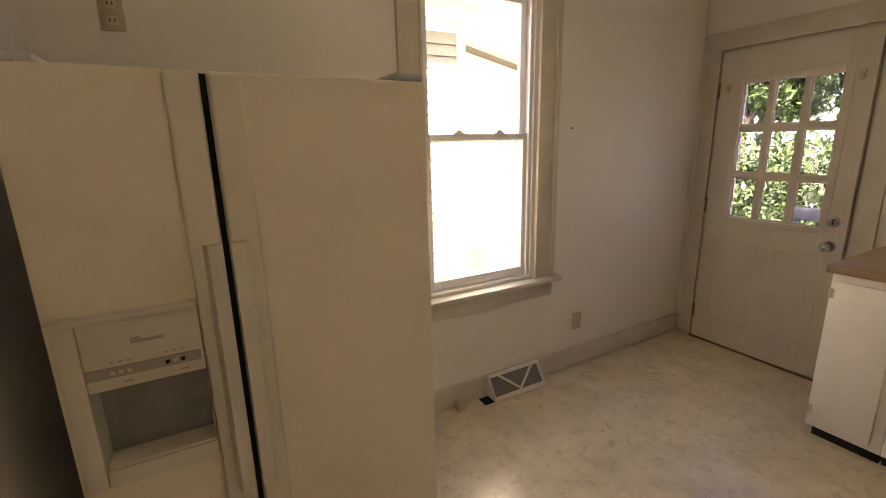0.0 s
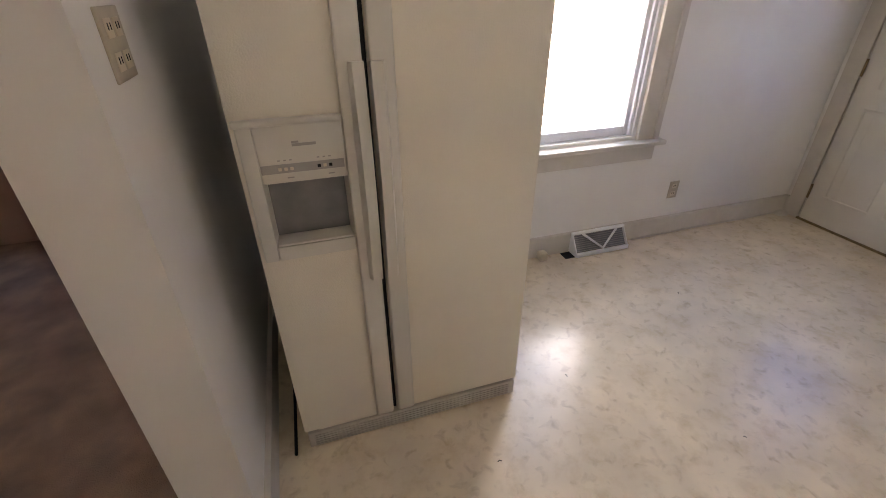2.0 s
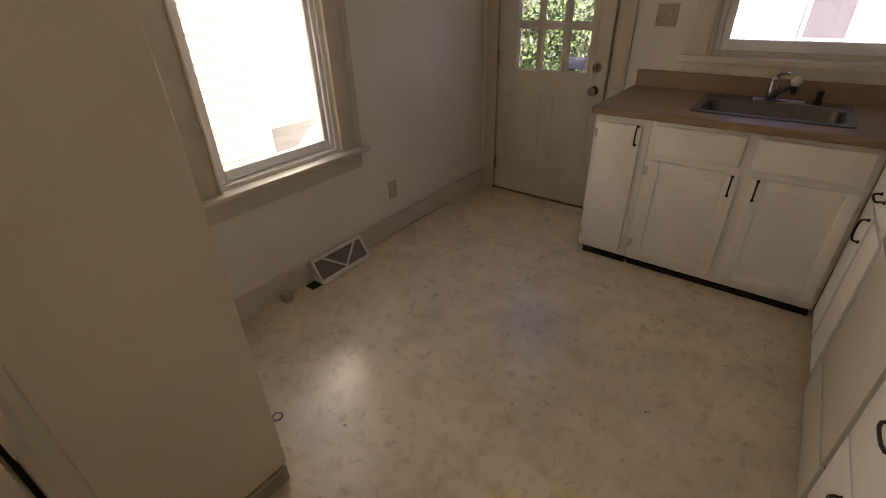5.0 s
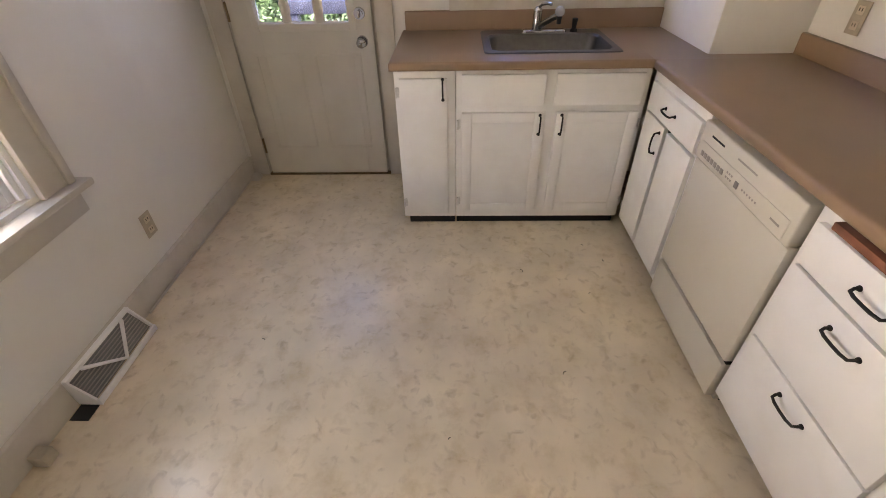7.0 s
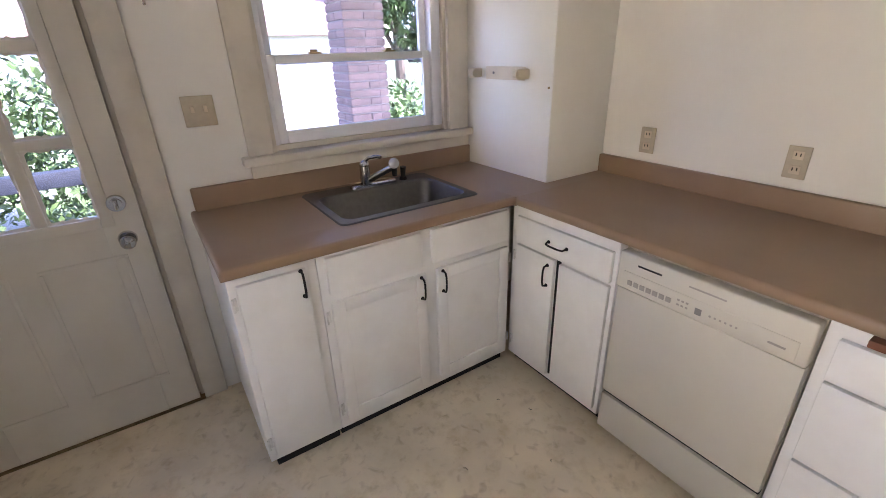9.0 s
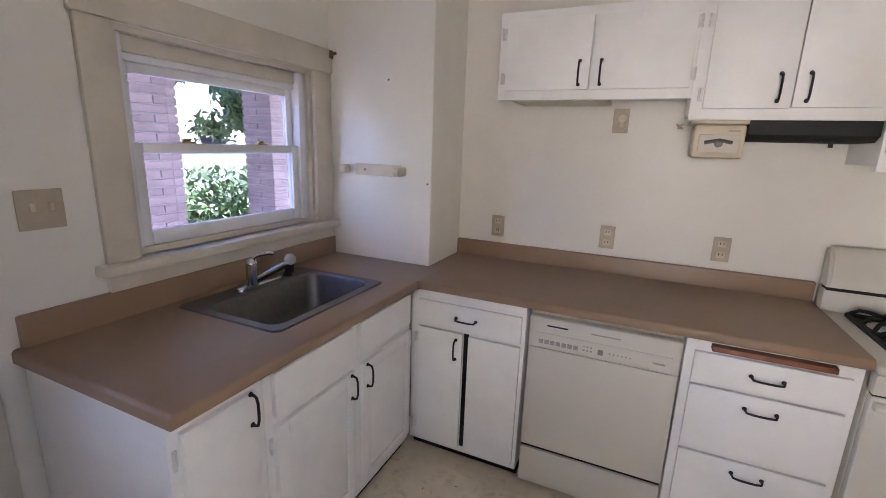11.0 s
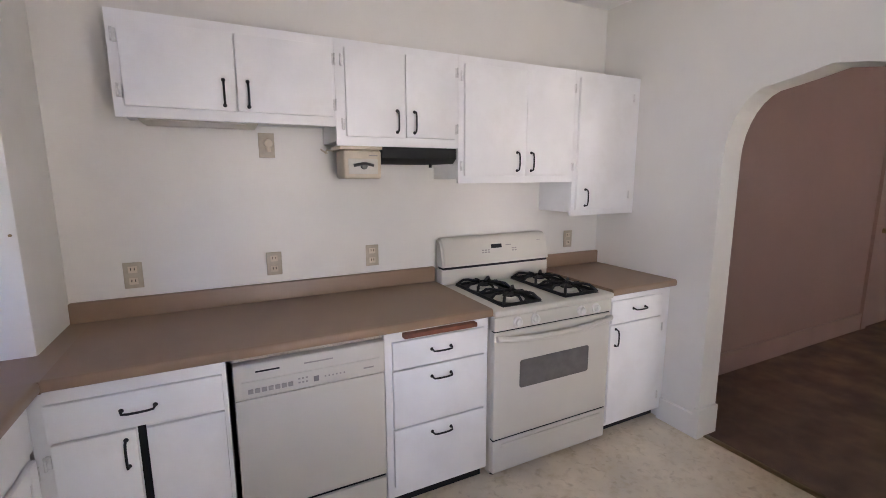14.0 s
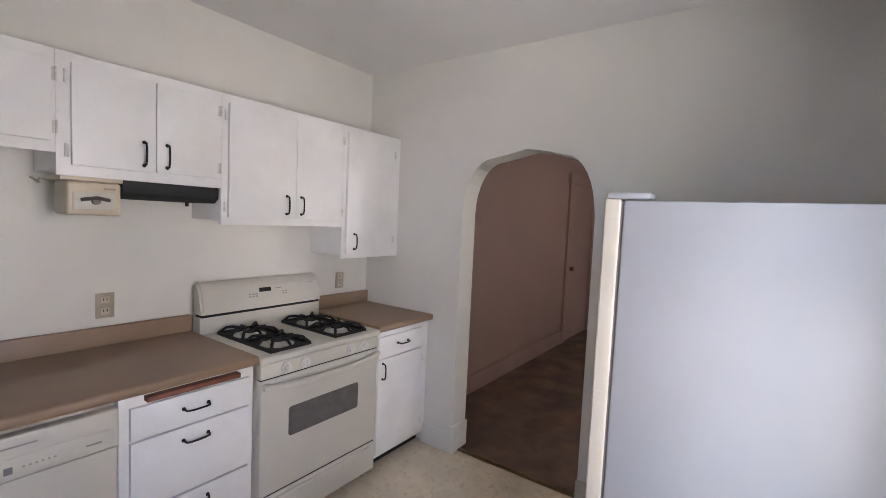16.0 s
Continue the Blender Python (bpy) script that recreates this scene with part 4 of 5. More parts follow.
part("lever", tube(bmesh.new(), [(FXX, 1.10, CT1 + 0.122), (FXX - 0.02, 1.085, CT1 + 0.142), (FXX - 0.05, 1.06, CT1 + 0.150), (FXX - 0.07, 1.045, CT1 + 0.148)], 0.008, 8), CHROME, fa)
bm = cyl(bmesh.new(), (FXX, 0.90, CT1 + 0.006), (FXX, 0.90, CT1 + 0.02), 0.02, 0.016)
cyl(bm, (FXX, 0.90, CT1 + 0.02), (FXX - 0.005, 0.90, CT1 + 0.07), 0.011, 0.015)
solid("side_sprayer", bm, BLACK, "black side sprayer standing on the sink rim", "sprayer")

# ---- range ----
RX0, RX1, RF = 0.476, 1.240, 0.655
r = thing("gas_range", ((RX0 + RX1) / 2, 0.35, 0), "almond freestanding gas range with black grates", "stove")
part("body", box(RX0 + 0.004, RX1 - 0.004, 0.03, 0.62, 0.035, 0.86, bevel=0.004), ALMOND, r)
bm = box(RX0, RX1, 0.03, RF + 0.012, 0.862, 0.895, bevel=0.010, seg=3)
bx(bm, RX0, RX1, 0.03, 0.105, 0.89, 0.985, bevel=0.004)
part("cooktop", bm, ALMOND, r)
bm = bmesh.new()
prof = [(0.115, 1.0), (0.115, 1.04), (0.095, 1.12), (0.08, 1.15), (0.062, 1.163), (0.03, 1.165), (0.03, 1.0)]
va = [[bm.verts.new((x, y, z)) for y, z in prof] for x in (RX0 + 0.002, RX1 - 0.002)]
for k in range(len(prof)):
    q = (k + 1) % len(prof)
    bm.faces.new((va[0][k], va[0][q], va[1][q], va[1][k]))
bm.faces.new(va[0])
bm.faces.new(va[1][::-1])
bmesh.ops.bevel(bm, geom=[e for e in bm.edges if (e.verts[0].co.x - e.verts[1].co.x) ** 2 < 1e-8 and min(e.verts[0].co.z, e.verts[1].co.z) > 1.02], offset=0.012, segments=3, affect="EDGES")
bg = part("backguard", bm, ALMOND, r, "almond backguard with clock")
part("gap", box(RX0 + 0.01, RX1 - 0.01, 0.04, 0.108, 0.985, 1.0), DARK, r, "black vent gap under the backguard")


def on_guard(x0, x1, z0, z1, t=0.002):
    """A thin plate on the backguard's sloping face."""
    yy = lambda z: 0.115 - (z - 1.04) * 0.25
    bm = bmesh.new()
    v = [bm.verts.new((x, yy(z) + o, z)) for o in (-0.002, t) for x, z in ((x0, z0), (x1, z0), (x1, z1), (x0, z1))]
    for fc in ((0, 1, 2, 3), (7, 6, 5, 4), (0, 4, 5, 1), (1, 5, 6, 2), (2, 6, 7, 3), (3, 7, 4, 0)):
        bm.faces.new([v[k] for k in fc])
    return bm


part("clock_display", on_guard(0.83, 0.905, 1.09, 1.113, 0.003), DARK, bg, "black clock display")
part("clock_panel", on_guard(0.70, 0.98, 1.055, 1.12, 0.001), ALMOND, bg)
for x in (0.925, 0.945, 0.965, 0.73, 0.75):
    for z in (1.065, 1.078):
        part("button", on_guard(x - 0.007, x + 0.007, z, z + 0.007), GREYBAND, bg)
part("emblem", on_guard(0.76, 0.80, 1.10, 1.106), GREYBAND, bg, "small dark emblem bar")
part("emblem", on_guard(0.53, 0.56, 1.118, 1.121), GREYBAND, bg, "small dark emblem bar")
part("control_panel", box(RX0 + 0.004, RX1 - 0.004, 0.60, RF, 0.79, 0.86, bevel=0.006), ALMOND, r)
for x in (0.60, 0.70, 1.00, 1.105):
    bm = cyl(bmesh.new(), (x, RF, 0.825), (x, RF + 0.008, 0.825), 0.027, 0.025, 20)
    cyl(bm, (x, RF + 0.008, 0.825), (x, RF + 0.022, 0.825), 0.019, 0.017, 20)
    bx(bm, x - 0.004, x + 0.004, RF + 0.012, RF + 0.028, 0.809, 0.841, bevel=0.003)
    part("knob", bm, KNOBW, r, "round almond burner knob")
od = part("oven_door", box(RX0 + 0.006, RX1 - 0.006, 0.60, RF - 0.002, 0.230, 0.784, bevel=0.006, seg=3), ALMOND, r)
bm = bmesh.new()
loops = [[(x, RF - 0.004 + o, z) for x, z, _ in rounded((RX0 + RX1) / 2, 0.55, 0.45 - i, 0.145 - i, 0.015, 0)] for o, i in ((0, 0), (0.0045, 0.0), (0.0045, 0.012))]
loops = [[(p[0], p[1], z) for p, (_, z, _2) in zip(lo, rounded((RX0 + RX1) / 2, 0.55, 0.45 - i, 0.145 - i, 0.015, 0))] for lo, i in zip(loops, (0, 0, 0.012))]
skin(bm, loops)
part("oven_window", bm, OVENGL, od, "dark dotted oven window")
bm = bmesh.new()
bar = []
for k in range(15):
    u = k / 14
    bow = math.sin(math.pi * u)
    x = RX0 + 0.012 + u * (RX1 - RX0 - 0.024)
    bar.append([(x, RF + 0.010 + 0.030 * bow ** 0.5 + dy, 0.758 - 0.016 * bow + dz) for dy, dz in ((-0.012, -0.012), (0.006, -0.014), (0.014, -0.006), (0.014, 0.006), (0.006, 0.014), (-0.012, 0.012))])
skin(bm, bar, cap_first=True)
for x in (RX0 + 0.03, RX1 - 0.03):
    bx(bm, x - 0.014, x + 0.014, RF - 0.004, RF + 0.016, 0.745, 0.771, bevel=0.004)
part("handle", bm, ALMOND, od, "full-width almond oven handle")
part("door_gap", box(RX0 + 0.01, RX1 - 0.01, 0.59, RF - 0.008, 0.782, 0.792), DARK, r, "black gap above the oven door")
part("drawer_gap", box(RX0 + 0.01, RX1 - 0.01, 0.59, RF - 0.008, 0.221, 0.231), DARK, r)
bm = box(RX0 + 0.006, RX1 - 0.006, 0.60, RF - 0.002, 0.05, 0.222, bevel=0.006)
bx(bm, RX0 + 0.05, RX1 - 0.05, RF - 0.006, RF + 0.008, 0.185, 0.205, bevel=0.006)
part("drawer", bm, ALMOND, r, "almond storage drawer")
for x in (RX0 + 0.05, RX1 - 0.05):
    for y in (0.1, 0.58):
        part("foot", cyl(bmesh.new(), (x, y, 0), (x, y, 0.04), 0.016), DARK, r)
for x in (0.665, 1.05):
    for y in (0.255, 0.50):
        b = part("burner", skin(bmesh.new(), [[(x + rr * math.cos(a), y + rr * math.sin(a), z) for a in [2 * math.pi * k / 20 for k in range(20)]] for rr, z in ((0.082, 0.8968), (0.076, 0.8985), (0.045, 0.898), (0.042, 0.908), (0.036, 0.912), (0.0, 0.913))][:5]), ALMOND, r, "burner in an almond bowl")
        part("cap", cyl(bmesh.new(), (x, y, 0.912), (x, y, 0.918), 0.034, 0.03, 18), BLACK, b, "black burner cap")
    part("burner_tray", box(x - 0.118, x + 0.118, 0.132, 0.623, 0.8935, 0.8965, bevel=0.001), BLACK, r, "black recessed burner tray")
    bm = bmesh.new()
    zb = 0.903
    tube(bm, [(x - 0.11, 0.14, zb), (x + 0.11, 0.14, zb), (x + 0.11, 0.615, zb), (x - 0.11, 0.615, zb), (x - 0.11, 0.14, zb + 0.0005)], 0.008, 6)
    tube(bm, [(x - 0.11, 0.378, zb), (x + 0.11, 0.378, zb)], 0.008, 6)
    for y in (0.255, 0.50):
        for a in (45, 135, 225, 315):
            ca, sa = math.cos(radians(a)), math.sin(radians(a))
            e = (x + 0.11 * (1 if ca > 0 else -1), y + 0.115 * (1 if sa > 0 else -1))
            tube(bm, [(e[0], e[1], zb), (x + ca * 0.12, y + sa * 0.12, zb + 0.03), (x + ca * 0.09, y + sa * 0.09, zb + 0.034), (x + ca * 0.025, y + sa * 0.025, zb + 0.028)], 0.0078, 6)
        for a in (0, 90, 180, 270):
            ca, sa = math.cos(radians(a)), math.sin(radians(a))
            tube(bm, [(x + ca * 0.11, y + sa * 0.117, zb), (x + ca * 0.085, y + sa * 0.085, zb + 0.026), (x + ca * 0.05, y + sa * 0.05, zb + 0.026)], 0.0072, 6)
    part("grate", bm, BLACK, r, "black cast iron double grate")

# ---- wall cabinets ----
FU = frame_axes("y", 0.30)
ZU = 2.105


def wall_cabinet(u0, u1, z0, doors, label):
    c = thing("wall_cabinet", ((u0 + u1) / 2, 0.15, z0), label, "cabinet", "wall cabinets")
    bm = bmesh.new()
    bx(bm, u0, u1, 0.001, 0.282, z0 + 0.02, ZU, bevel=0.002)
    bx(bm, u0 - 0.0018, u1 + 0.0018, 0.282, 0.30, z0, ZU + 0.006, bevel=0.0012)
    part("body", bm, CABP, c)
    for a, b, c0, c1, hd, hg in doors:
        flat_door(FU, c, a, b, c0, c1, hd, hg)
    return c


wall_cabinet(1.858, 2.66, 1.738, [(2.255, 2.627, 1.777, 2.072, (2.297, 1.845), [(2.638, 2.02, -1), (2.638, 1.83, -1)]), (1.87, 2.249, 1.777, 2.072, (2.209, 1.845), [(1.863, 2.02, 1), (1.863, 1.83, 1)])], "white two-door wall cabinet, shallow")
wall_cabinet(1.242, 1.854, 1.657, [(1.531, 1.813, 1.697, 2.074, (1.575, 1.771), [(1.824, 2.02, -1), (1.824, 1.75, -1)]), (1.267, 1.527, 1.70, 2.074, (1.487, 1.771), [(1.256, 2.02, 1), (1.256, 1.75, 1)])], "white two-door wall cabinet above the vent hood")
wall_cabinet(0.478, 1.238, 1.482, [(0.8278, 1.21, 1.52, 2.07, (0.887, 1.595), [(1.221, 2.01, -1), (1.221, 1.57, -1)]), (0.50, 0.826, 1.52, 2.07, (0.793, 1.595), [(0.49, 2.01, 1), (0.49, 1.57, 1)])], "tall white two-door wall cabinet over the range")
wall_cabinet(XW + 0.002, 0.474, 1.281, [(0.03, 0.45, 1.317, 2.073, (0.385, 1.389), [(0.019, 1.99, 1), (0.019, 1.40, 1)])], "tall white one-door wall cabinet by the arch")
bm = box(2.175, 2.60, 0.02, 0.26, 1.735, 1.757, bevel=0.002)
solid("cabinet_batten", bm, TRIM, "worn wooden batten under the wall cabinet", "batten")
# vent hood
h = thing("range_hood", (1.43, 0.15, 1.56), "slim black vent hood under the wall cabinet", "vent hood")
bm = bmesh.new()
hp = [(0.002, 1.66), (0.285, 1.66), (0.285, 1.605), (0.25, 1.582), (0.002, 1.582)]
vv = [[bm.verts.new((x, y, z)) for y, z in hp] for x in (1.244, 1.64)]
for k in range(5):
    q = (k + 1) % 5
    bm.faces.new((vv[0][k], vv[0][q], vv[1][q], vv[1][k]))
bm.faces.new(vv[0])
bm.faces.new(vv[1][::-1])
part("canopy", bm, BLACK, h)
part("switch", cyl(bmesh.new(), (1.36, 0.22, 1.583), (1.36, 0.22, 1.562), 0.008), BLACK, h)
# can opener under the cabinet
o = thing("can_opener", (1.735, 0.22, 1.52), "yellowed plastic under-cabinet can opener", "can opener")
part("mount", box(1.638, 1.842, 0.10, 0.285, 1.642, 1.658, bevel=0.003), BEIGEPL, o)
part("housing", box(1.645, 1.825, 0.13, 0.285, 1.508, 1.64, bevel=0.012, seg=3), BEIGEPL, o)
bm = box(1.665, 1.805, 0.285, 0.292, 1.53, 1.60, bevel=0.003)
part("face_plate", bm, ALMOND, o)
bm = tube(bmesh.new(), [(1.69, 0.30, 1.57), (1.735, 0.315, 1.578), (1.785, 0.305, 1.568)], 0.007, 8)
cyl(bm, (1.735, 0.288, 1.565), (1.735, 0.31, 1.565), 0.014)
part("lever", bm, STEEL, o, "steel cutting lever")
part("slot", box(1.665, 1.705, 0.285, 0.287, 1.612, 1.618), GREYBAND, o)
part("cord", tube(bmesh.new(), [(1.84, 0.15, 1.64), (1.865, 0.12, 1.645), (1.88, 0.16, 1.628), (1.86, 0.10, 1.63), (1.885, 0.08, 1.65)], 0.004, 6), BEIGEPL, o, "coiled beige cord")

# paper towel holder on the chase
p = thing("towel_holder", (3.28, 0.395, 1.385), "cream plastic paper towel holder, empty", "towel holder")
part("back_plate", box(3.12, 3.40, 0.395, 0.402, 1.355, 1.415, bevel=0.003), BEIGEPL, p)
for x, sgn in ((3.445, -1), (3.10, 1)):
    bm = box(x - 0.012, x + 0.012, 0.396, 0.47, 1.362, 1.408, bevel=0.01, seg=3)
    cyl(bm, (x - 0.005 * sgn, 0.455, 1.385), (x + 0.028 * sgn, 0.455, 1.385), 0.024, 0.019, 18)
    part("arm", bm, BEIGEPL, p)
part("screw", cyl(bmesh.new(), (3.34, 0.40, 1.385), (3.34, 0.405, 1.385), 0.006, n=10), GASKET, p)

# nails and bits
for at, q in (((2.345, YN, 1.56), (2.345, YN - 0.012, 1.56)), ((3.20, 0.395, 1.83), (3.20, 0.40, 1.83)), ((2.97, 0.395, 1.33), (2.97, 0.40, 1.33))):
    solid("nail", cyl(bmesh.new(), at, q, 0.005, n=8), BRASS, "small nail in the painted wall", "nail", "nails")
solid("wall_hook", box(XE - 0.012, XE, 1.80, 1.81, 1.665, 1.70, bevel=0.003), CHROME, "small metal clip on the wall", "hook")
crumb = random.Random(3)
for x, y in ((2.05, 2.35), (1.15, 2.02), (1.62, 1.55), (2.5, 1.2), (2.72, 0.85), (2.6, 0.78), (0.72, 1.75), (2.35, 0.9), (1.9, 1.1)):
    a = crumb.uniform(0, 3.1)
    L = crumb.uniform(0.006, 0.014)
    bm = tube(bmesh.new(), [(x, y, 0.0015), (x + L * math.cos(a), y + L * math.sin(a), 0.0025), (x + 1.6 * L * math.cos(a + 0.4), y + 1.6 * L * math.sin(a + 0.4), 0.0015)], 0.0015, 5)
    solid("crumb", bm, DARK, "tiny dark crumb on the vinyl floor", "crumb", "crumbs")
bm = bmesh.new()
skin(bm, [[(1.02 + rr * math.cos(a), 2.28 + rr * math.sin(a), z) for a in [2 * math.pi * k / 20 for k in range(20)]] for rr, z in ((0.024, 0.0005), (0.022, 0.003), (0.016, 0.003), (0.015, 0.0008))], cap_last=False)
solid("floor_ring", bm, GASKET, "grey ring mark on the vinyl", "ring")

# ---- outside ----
SIDING = material("white_siding", (0.80, 0.79, 0.77), 0.5, 0.03, 2, 0.1, 30, piece=0.03)
# siding darkened in its colour for the shade under the eave
EAVESIDE = material("eave_shade_siding", (0.20, 0.185, 0.165), 0.6, 0.05, 2, 0.1, 30, piece=0.06)
BRICK = material("porch_brick", (0.27, 0.18, 0.165), 0.85, 0.15, 20, 0.5, 60, piece=0.2)
MORTAR = material("mortar", (0.34, 0.31, 0.29), 0.9, 0.1, 30, 0.5, 80)
DECK = material("deck_paint", (0.36, 0.36, 0.37), 0.6, 0.1, 6, 0.2, 40, piece=0.1)
DARKW = material("dark_timber", (0.018, 0.02, 0.025), 0.6, 0.15, 12, 0.2, 40)
ROOF = material("shingles", (0.10, 0.095, 0.09), 0.9, 0.2, 25, 0.6, 60)
LEAF = material("leaf", (0.075, 0.13, 0.035), 0.55, 0.35, 3)
LEAF2 = material("hedge_leaf", (0.12, 0.19, 0.06), 0.55, 0.4, 3)
BARK = material("bark", (0.12, 0.09, 0.065), 0.9, 0.2, 12, 0.8, 30)
GRASS = material("grass", (0.10, 0.14, 0.05), 0.9, 0.3, 4, 0.8, 60, stain=(0.18, 0.15, 0.10), stain_amt=0.5)
GZ = -0.55
solid("ground", box(-150, 150, -150, 150, GZ - 0.2, GZ), GRASS, "grassy yard round the house", "ground", kind="structure")
# porch east of the door
PX1, PY0, PY1 = 6.15, -3.2, 3.3
p = thing("porch", (4.9, 0, GZ), "back porch with grey board deck and brick piers", "porch", kind="structure")
nb = 17
bw = (PX1 - XE - T) / nb
for k in range(nb):
    part("deck_board", box(XE + T + k * bw + 0.003, XE + T + (k + 1) * bw - 0.003, PY0, PY1, -0.14, -0.11), DECK, p)
part("skirt", box(PX1 - 0.05, PX1, PY0, PY1, GZ, -0.141), DECK, p)
part("porch_ceiling", box(XE + T, PX1 + 0.15, PY0 - 1.4, 1.0, 2.45, 2.52), SIDING, p, "white porch ceiling")
part("beam", box(PX1 - 0.45, PX1 - 0.2, PY0, PY1, 2.12, 2.45), DARKW, p, "dark porch beam")
# joined brick shapes for the piers: courses of bricks round a mortar core
brick_me = mesh_of("brick", box(-0.097, 0.097, -0.046, 0.046, -0.03, 0.03, bevel=0.004, seg=1), BRICK)


def pier(x, y, z0, z1):
    o = thing("brick_pier", (x, y, z0), "red brick porch pier in mortar courses", "pier", "porch piers")
    part("core", box(x - 0.185, x + 0.185, y - 0.185, y + 0.185, z0, z1), MORTAR, o)
    n = int((z1 - z0) / 0.072)
    for k in range(n):
        z = z0 + 0.036 + k * 0.072
        sh = 0.1 if k % 2 else 0.0
        for a in (0, 90, 180, 270):
            for u in (-0.102 + sh * 0.45, 0.102 - (0 if not sh else -0.0)):
                if abs(u) > 0.12:
                    continue
                m = Matrix.Rotation(radians(a), 4, "Z") @ Matrix.Translation((u, 0.150, z - z0))
                b = new("brick", brick_me)
                b.parent = o
                b.matrix_local = m
    return o


pier(5.75, 0.05, -0.11, 2.12)
pier(5.75, -1.35, -0.11, 2.12)
# dark rail along the porch's north part
rl = thing("porch_rail", (5.9, 2.2, -0.11), "dark timber porch rail", "rail")
part("top_rail", box(5.86, 5.98, 0.35, PY1, 0.62, 0.74, bevel=0.01), DARKW, rl)
part("bottom_rail", box(5.88, 5.96, 0.35, PY1, 0.02, 0.10, bevel=0.01), DARKW, rl)
for k in range(4):
    part("post", box(5.88, 5.96, 0.42 + k * 0.92, 0.50 + k * 0.92, -0.11, 0.62), DARKW, rl)


def leaves(bm, rng, n, place, size):
    """Many small bent leaves where place() puts them."""
    for _ in range(n):
        c = Vector(place(rng))
        q = Euler((rng.uniform(-1.2, 1.2), rng.uniform(-1.2, 1.2), rng.uniform(0, 6.3))).to_matrix()
        s = size * rng.uniform(0.6, 1.4)
        v = [bm.verts.new(c + q @ Vector(p)) for p in ((-s, 0, 0), (0, -s * 0.45, s * 0.15), (s, 0, 0), (0, s * 0.45, s * 0.15))]
        bm.faces.new(v)


def shell(rng, c, rad, fill=0.55):
    d = Vector((rng.gauss(0, 1), rng.gauss(0, 1), rng.gauss(0, 1))).normalized() * rng.uniform(fill, 1.05)
    return (c[0] + d.x * rad[0], c[1] + d.y * rad[1], c[2] + d.z * rad[2])


# hedge behind the porch
rng = random.Random(11)
bm = bmesh.new()
for k in range(34):
    y = -9 + k * 0.40 if k < 19 else 2.6 + (k - 19) * 0.42
    c = (8.6 + rng.uniform(-0.5, 0.6), y, GZ + 0.75 + rng.uniform(-0.2, 0.25))
    rr = (0.6, 0.6, rng.uniform(0.75, 1.05))
    if k >= 19:
        c, rr = (c[0] + 0.4, y, c[2] + 0.40), (0.7, 0.65, rr[2] + 0.25)
    leaves(bm, rng, 950, lambda g: shell(g, c, rr, 0.3), 0.065)
solid("hedge", bm, LEAF2, "leafy green hedge beyond the porch", "hedge", kind="stuff")


def tree(x, y, h, seed):
    g = random.Random(seed)
    t = thing("tree", (x, y, GZ), "broad-leaved green tree in the yard", "tree", "trees")
    bm = tube(bmesh.new(), [(x, y, GZ), (x + 0.05, y, GZ + h * 0.25), (x - 0.05, y + 0.08, GZ + h * 0.5)], 0.16, 10)
    for _ in range(6):
        a = g.uniform(0, 6.3)
        tube(bm, [(x, y, GZ + h * 0.3), (x + math.cos(a) * h * 0.12, y + math.sin(a) * h * 0.12, GZ + h * 0.5), (x + math.cos(a) * h * 0.24, y + math.sin(a) * h * 0.24, GZ + h * 0.66)], 0.05, 6)
    part("trunk", bm, BARK, t)
    bm = bmesh.new()
    for _ in range(16):
        a, rr = g.uniform(0, 6.3), g.uniform(0, h * 0.26)
        c = (x + rr * math.cos(a), y + rr * math.sin(a), GZ + h * g.uniform(0.48, 0.92))
        s = h * g.uniform(0.09, 0.15)
        leaves(bm, g, 620, lambda q: shell(q, c, (s, s, s * 0.8), 0.35), 0.10)
    part("crown", bm, LEAF, t)


for x, y, h, sd in ((16.5, 5.8, 6.0, 1), (14.5, 8.4, 7.0, 2), (15, -5.5, 6.0, 3), (12.5, -9.5, 6.5, 4), (11.5, -6.8, 4.4, 5), (16, 8.5, 6, 6)):
    tree(x, y, h, sd)
# hanging plant on the porch
QX, QY = 5.5, -0.42
hp = thing("hanging_plant", (QX, QY, 1.35), "leafy plant in a basket hanging under the porch", "hanging plant")
part("basket", skin(bmesh.new(), [[(QX + rr * math.cos(a), QY + rr * math.sin(a), z) for a in [2 * math.pi * k / 16 for k in range(16)]] for rr, z in ((0.06, 1.40), (0.10, 1.48), (0.11, 1.51))], cap_first=True), DARKW, hp)
part("hanger", tube(bmesh.new(), [(QX, QY, 1.50), (QX, QY, 2.45)], 0.004, 5), DARKW, hp)
bm = bmesh.new()
g = random.Random(8)
leaves(bm, g, 380, lambda q: shell(q, (QX, QY, 1.58), (0.19, 0.20, 0.17), 0.2), 0.036)
part("foliage", bm, LEAF, hp)
# neighbour's white house to the north
n = thing("neighbour_house", (0, 7.2, GZ), "white clapboard neighbouring house in full sun", "house")
HYF, HX = 6.2, 3.5
part("wall", box(-6, HX, HYF, 12, GZ, 3.0), SIDING, n)
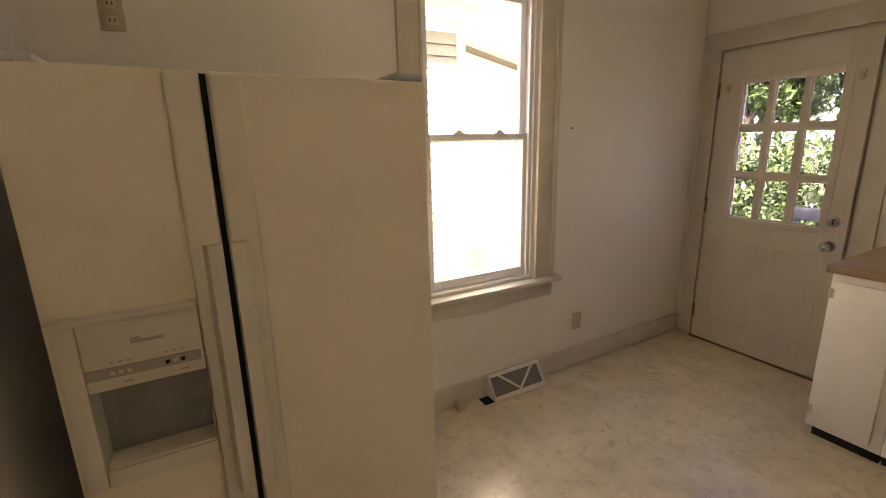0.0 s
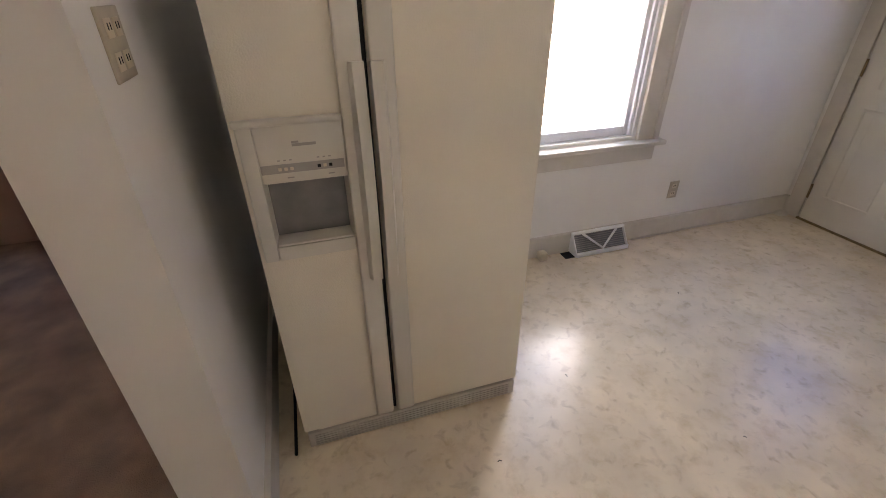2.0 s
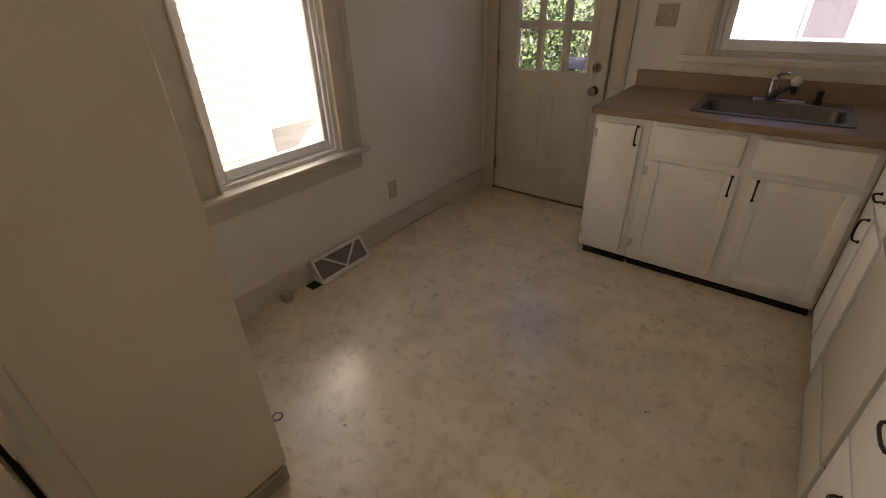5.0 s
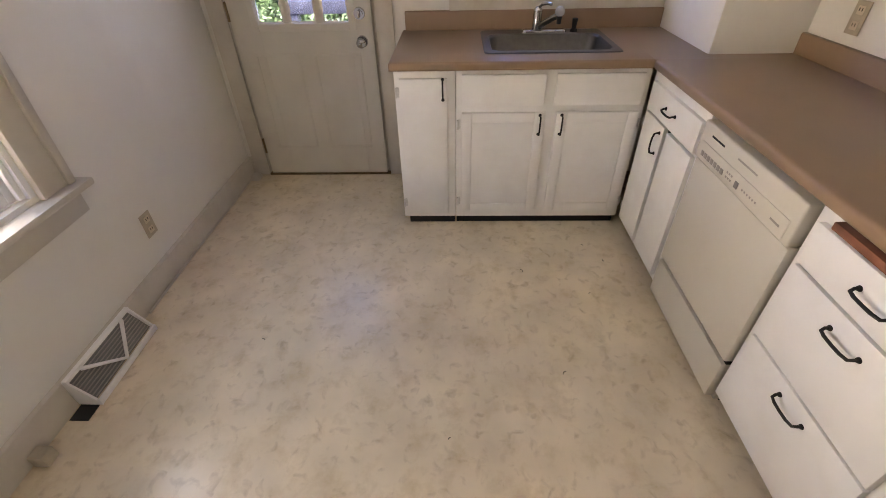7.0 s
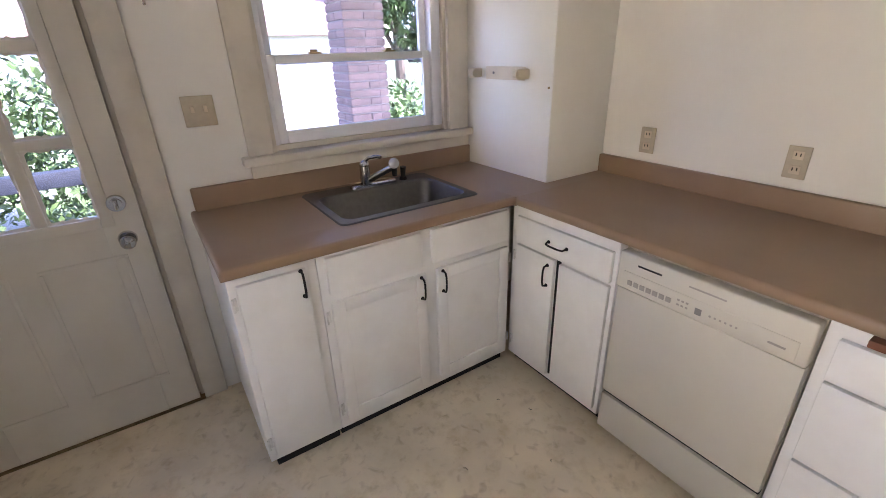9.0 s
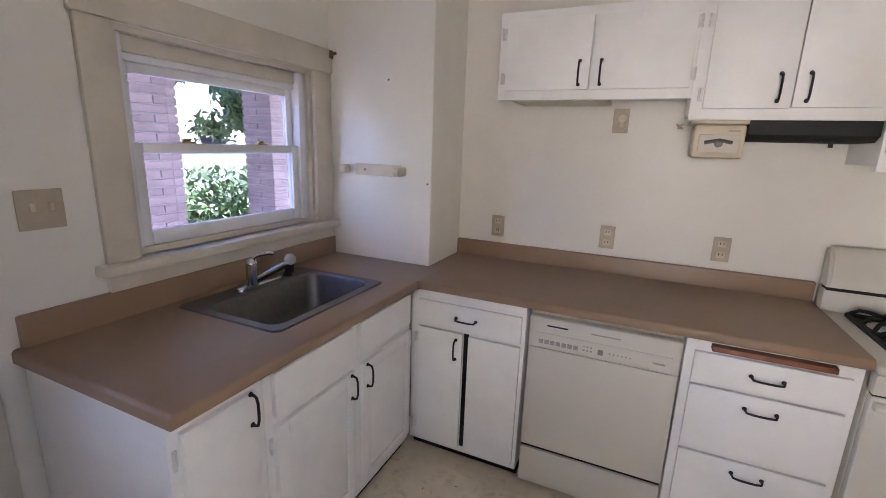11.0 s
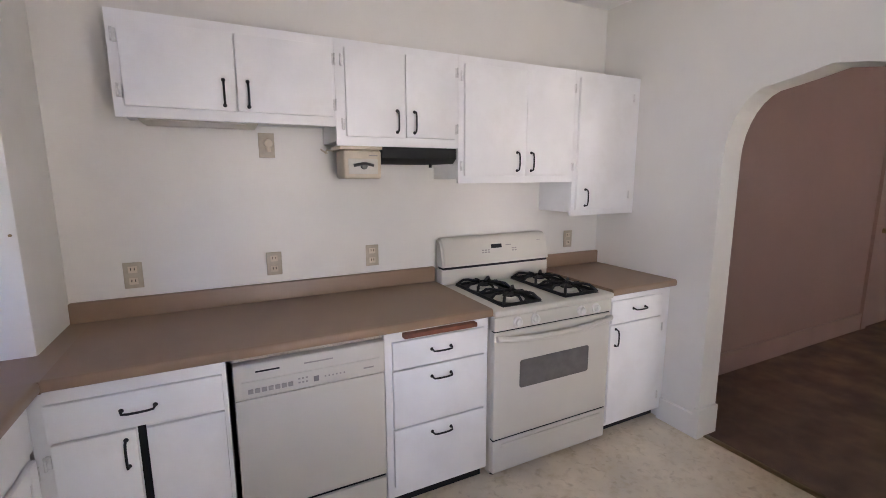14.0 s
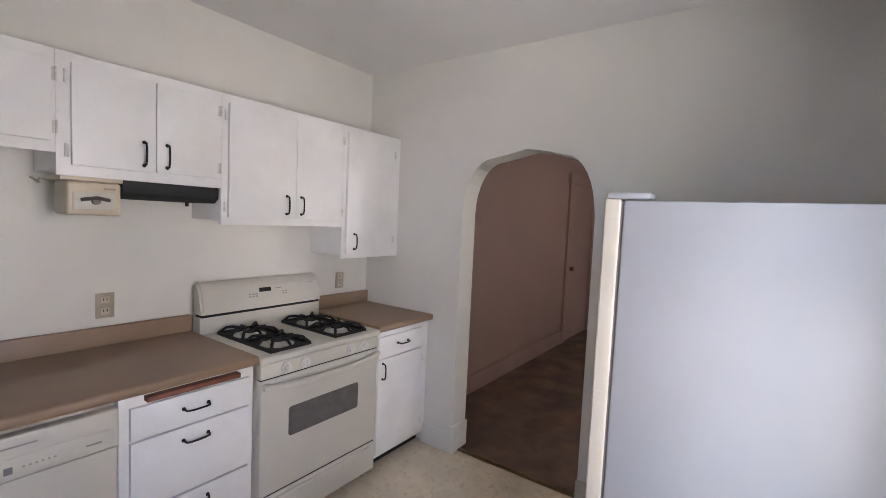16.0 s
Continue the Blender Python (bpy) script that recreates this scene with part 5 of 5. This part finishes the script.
for k in range(22):
    z = GZ + 0.30 + k * 0.14
    bm = bmesh.new()
    v = [bm.verts.new(q) for x in (-6, HX) for q in ((x, HYF - 0.045, z), (x, HYF - 0.006, z + 0.145), (x, HYF, z + 0.145), (x, HYF, z))]
    for fc in ((0, 1, 2, 3), (7, 6, 5, 4), (0, 4, 5, 1), (1, 5, 6, 2), (2, 6, 7, 3), (3, 7, 4, 0)):
        bm.faces.new([v[q] for q in fc])
    # boards above 2.38 carry the eave's shade in their colour
    part("clapboard", bm, EAVESIDE if z > 2.38 else SIDING, n)
part("corner_board", box(HX, HX + 0.12, HYF - 0.04, HYF + 0.1, GZ, 2.99), SIDING, n)
part("foundation", box(-6.01, HX + 0.02, HYF - 0.03, 12, GZ, GZ + 0.3), MORTAR, n, "grey foundation wall")
bm = bmesh.new()
v = [bm.verts.new(q) for x in (-6.3, HX + 0.15) for q in ((x, HYF - 0.38, 3.10), (x, 9.1, 4.3), (x, 12.4, 3.10), (x, 12.4, 3.0), (x, 9.1, 4.16), (x, HYF - 0.38, 3.0))]
for k in range(6):
    q = (k + 1) % 6
    bm.faces.new((v[k], v[q], v[6 + q], v[6 + k]))
bm.faces.new(v[:6][::-1])
bm.faces.new(v[6:])
part("roof", bm, ROOF, n)
# lower wing with a sloping roof line
n = thing("neighbour_garage", (5, 8, GZ), "low white clapboard garage with sloping roof", "garage")
part("wall", box(4.1, 7.4, 8.0, 12, GZ, 2.45), SIDING, n)
for k in range(20):
    z = GZ + 0.2 + k * 0.14
    part("clapboard", box(4.1, 7.4, 7.975, 8.0, z, z + 0.13), SIDING, n)
bm = bmesh.new()
v = [bm.verts.new(q) for y in (7.7, 12.3) for q in ((3.95, y, 3.30), (7.6, y, 2.50), (7.6, y, 2.40), (3.95, y, 3.20))]
for fc in ((0, 1, 2, 3), (7, 6, 5, 4), (0, 4, 5, 1), (1, 5, 6, 2), (2, 6, 7, 3), (3, 7, 4, 0)):
    bm.faces.new([v[q] for q in fc])
part("roof", bm, ROOF, n, "dark edged sloping roof")
bm = bmesh.new()
v = [bm.verts.new(q) for y in (7.98, 12.0) for q in ((4.1, y, 2.45), (7.35, y, 2.45), (4.1, y, 3.16))]
for fc in ((0, 1, 2), (5, 4, 3), (0, 3, 4, 1), (1, 4, 5, 2), (2, 5, 3, 0)):
    bm.faces.new([v[q] for q in fc])
part("gable", bm, SIDING, n)
bm = bmesh.new()
g = random.Random(4)
leaves(bm, g, 500, lambda q: (q.uniform(1.0, 3.6), q.uniform(5.4, 5.9), GZ + q.uniform(0.02, 0.3)), 0.05)
solid("ground_plants", bm, LEAF2, "low weedy plants along the neighbour's wall", "plants", kind="stuff")

# pale house beyond the porch to the east
n = thing("far_house", (17, 0.5, GZ), "pale house with a brown roof beyond the yard", "house")
part("wall", box(14, 22, -3.6, 4.6, GZ, 2.1), SIDING, n)
bm = bmesh.new()
v = [bm.verts.new(q) for y in (-4.0, 5.0) for q in ((13.6, y, 2.05), (18, y, 4.0), (22.4, y, 2.05), (22.4, y, 1.95), (13.6, y, 1.95))]
for k in range(5):
    q = (k + 1) % 5
    bm.faces.new((v[k], v[q], v[5 + q], v[5 + k]))
bm.faces.new(v[:5])
bm.faces.new(v[5:][::-1])
part("roof", bm, BRICK, n, "brown shingled roof")
for y in (-2.2, 0.4, 2.8):
    wd = part("window", box(13.94, 14.0, y, y + 0.9, 0.3, 1.6), SIDING, n)
    part("pane", box(13.93, 13.945, y + 0.08, y + 0.82, 0.38, 1.52), OVENGL, wd, "dark window pane")
CONC = material("concrete", (0.42, 0.40, 0.37), 0.9, 0.12, 3, 0.4, 40, stain=(0.28, 0.26, 0.23), stain_amt=0.6)
solid("driveway", box(-8, 12, 3.4, 12, GZ - 0.05, GZ + 0.03), CONC, "sunlit concrete drive between the houses", "drive", kind="structure")
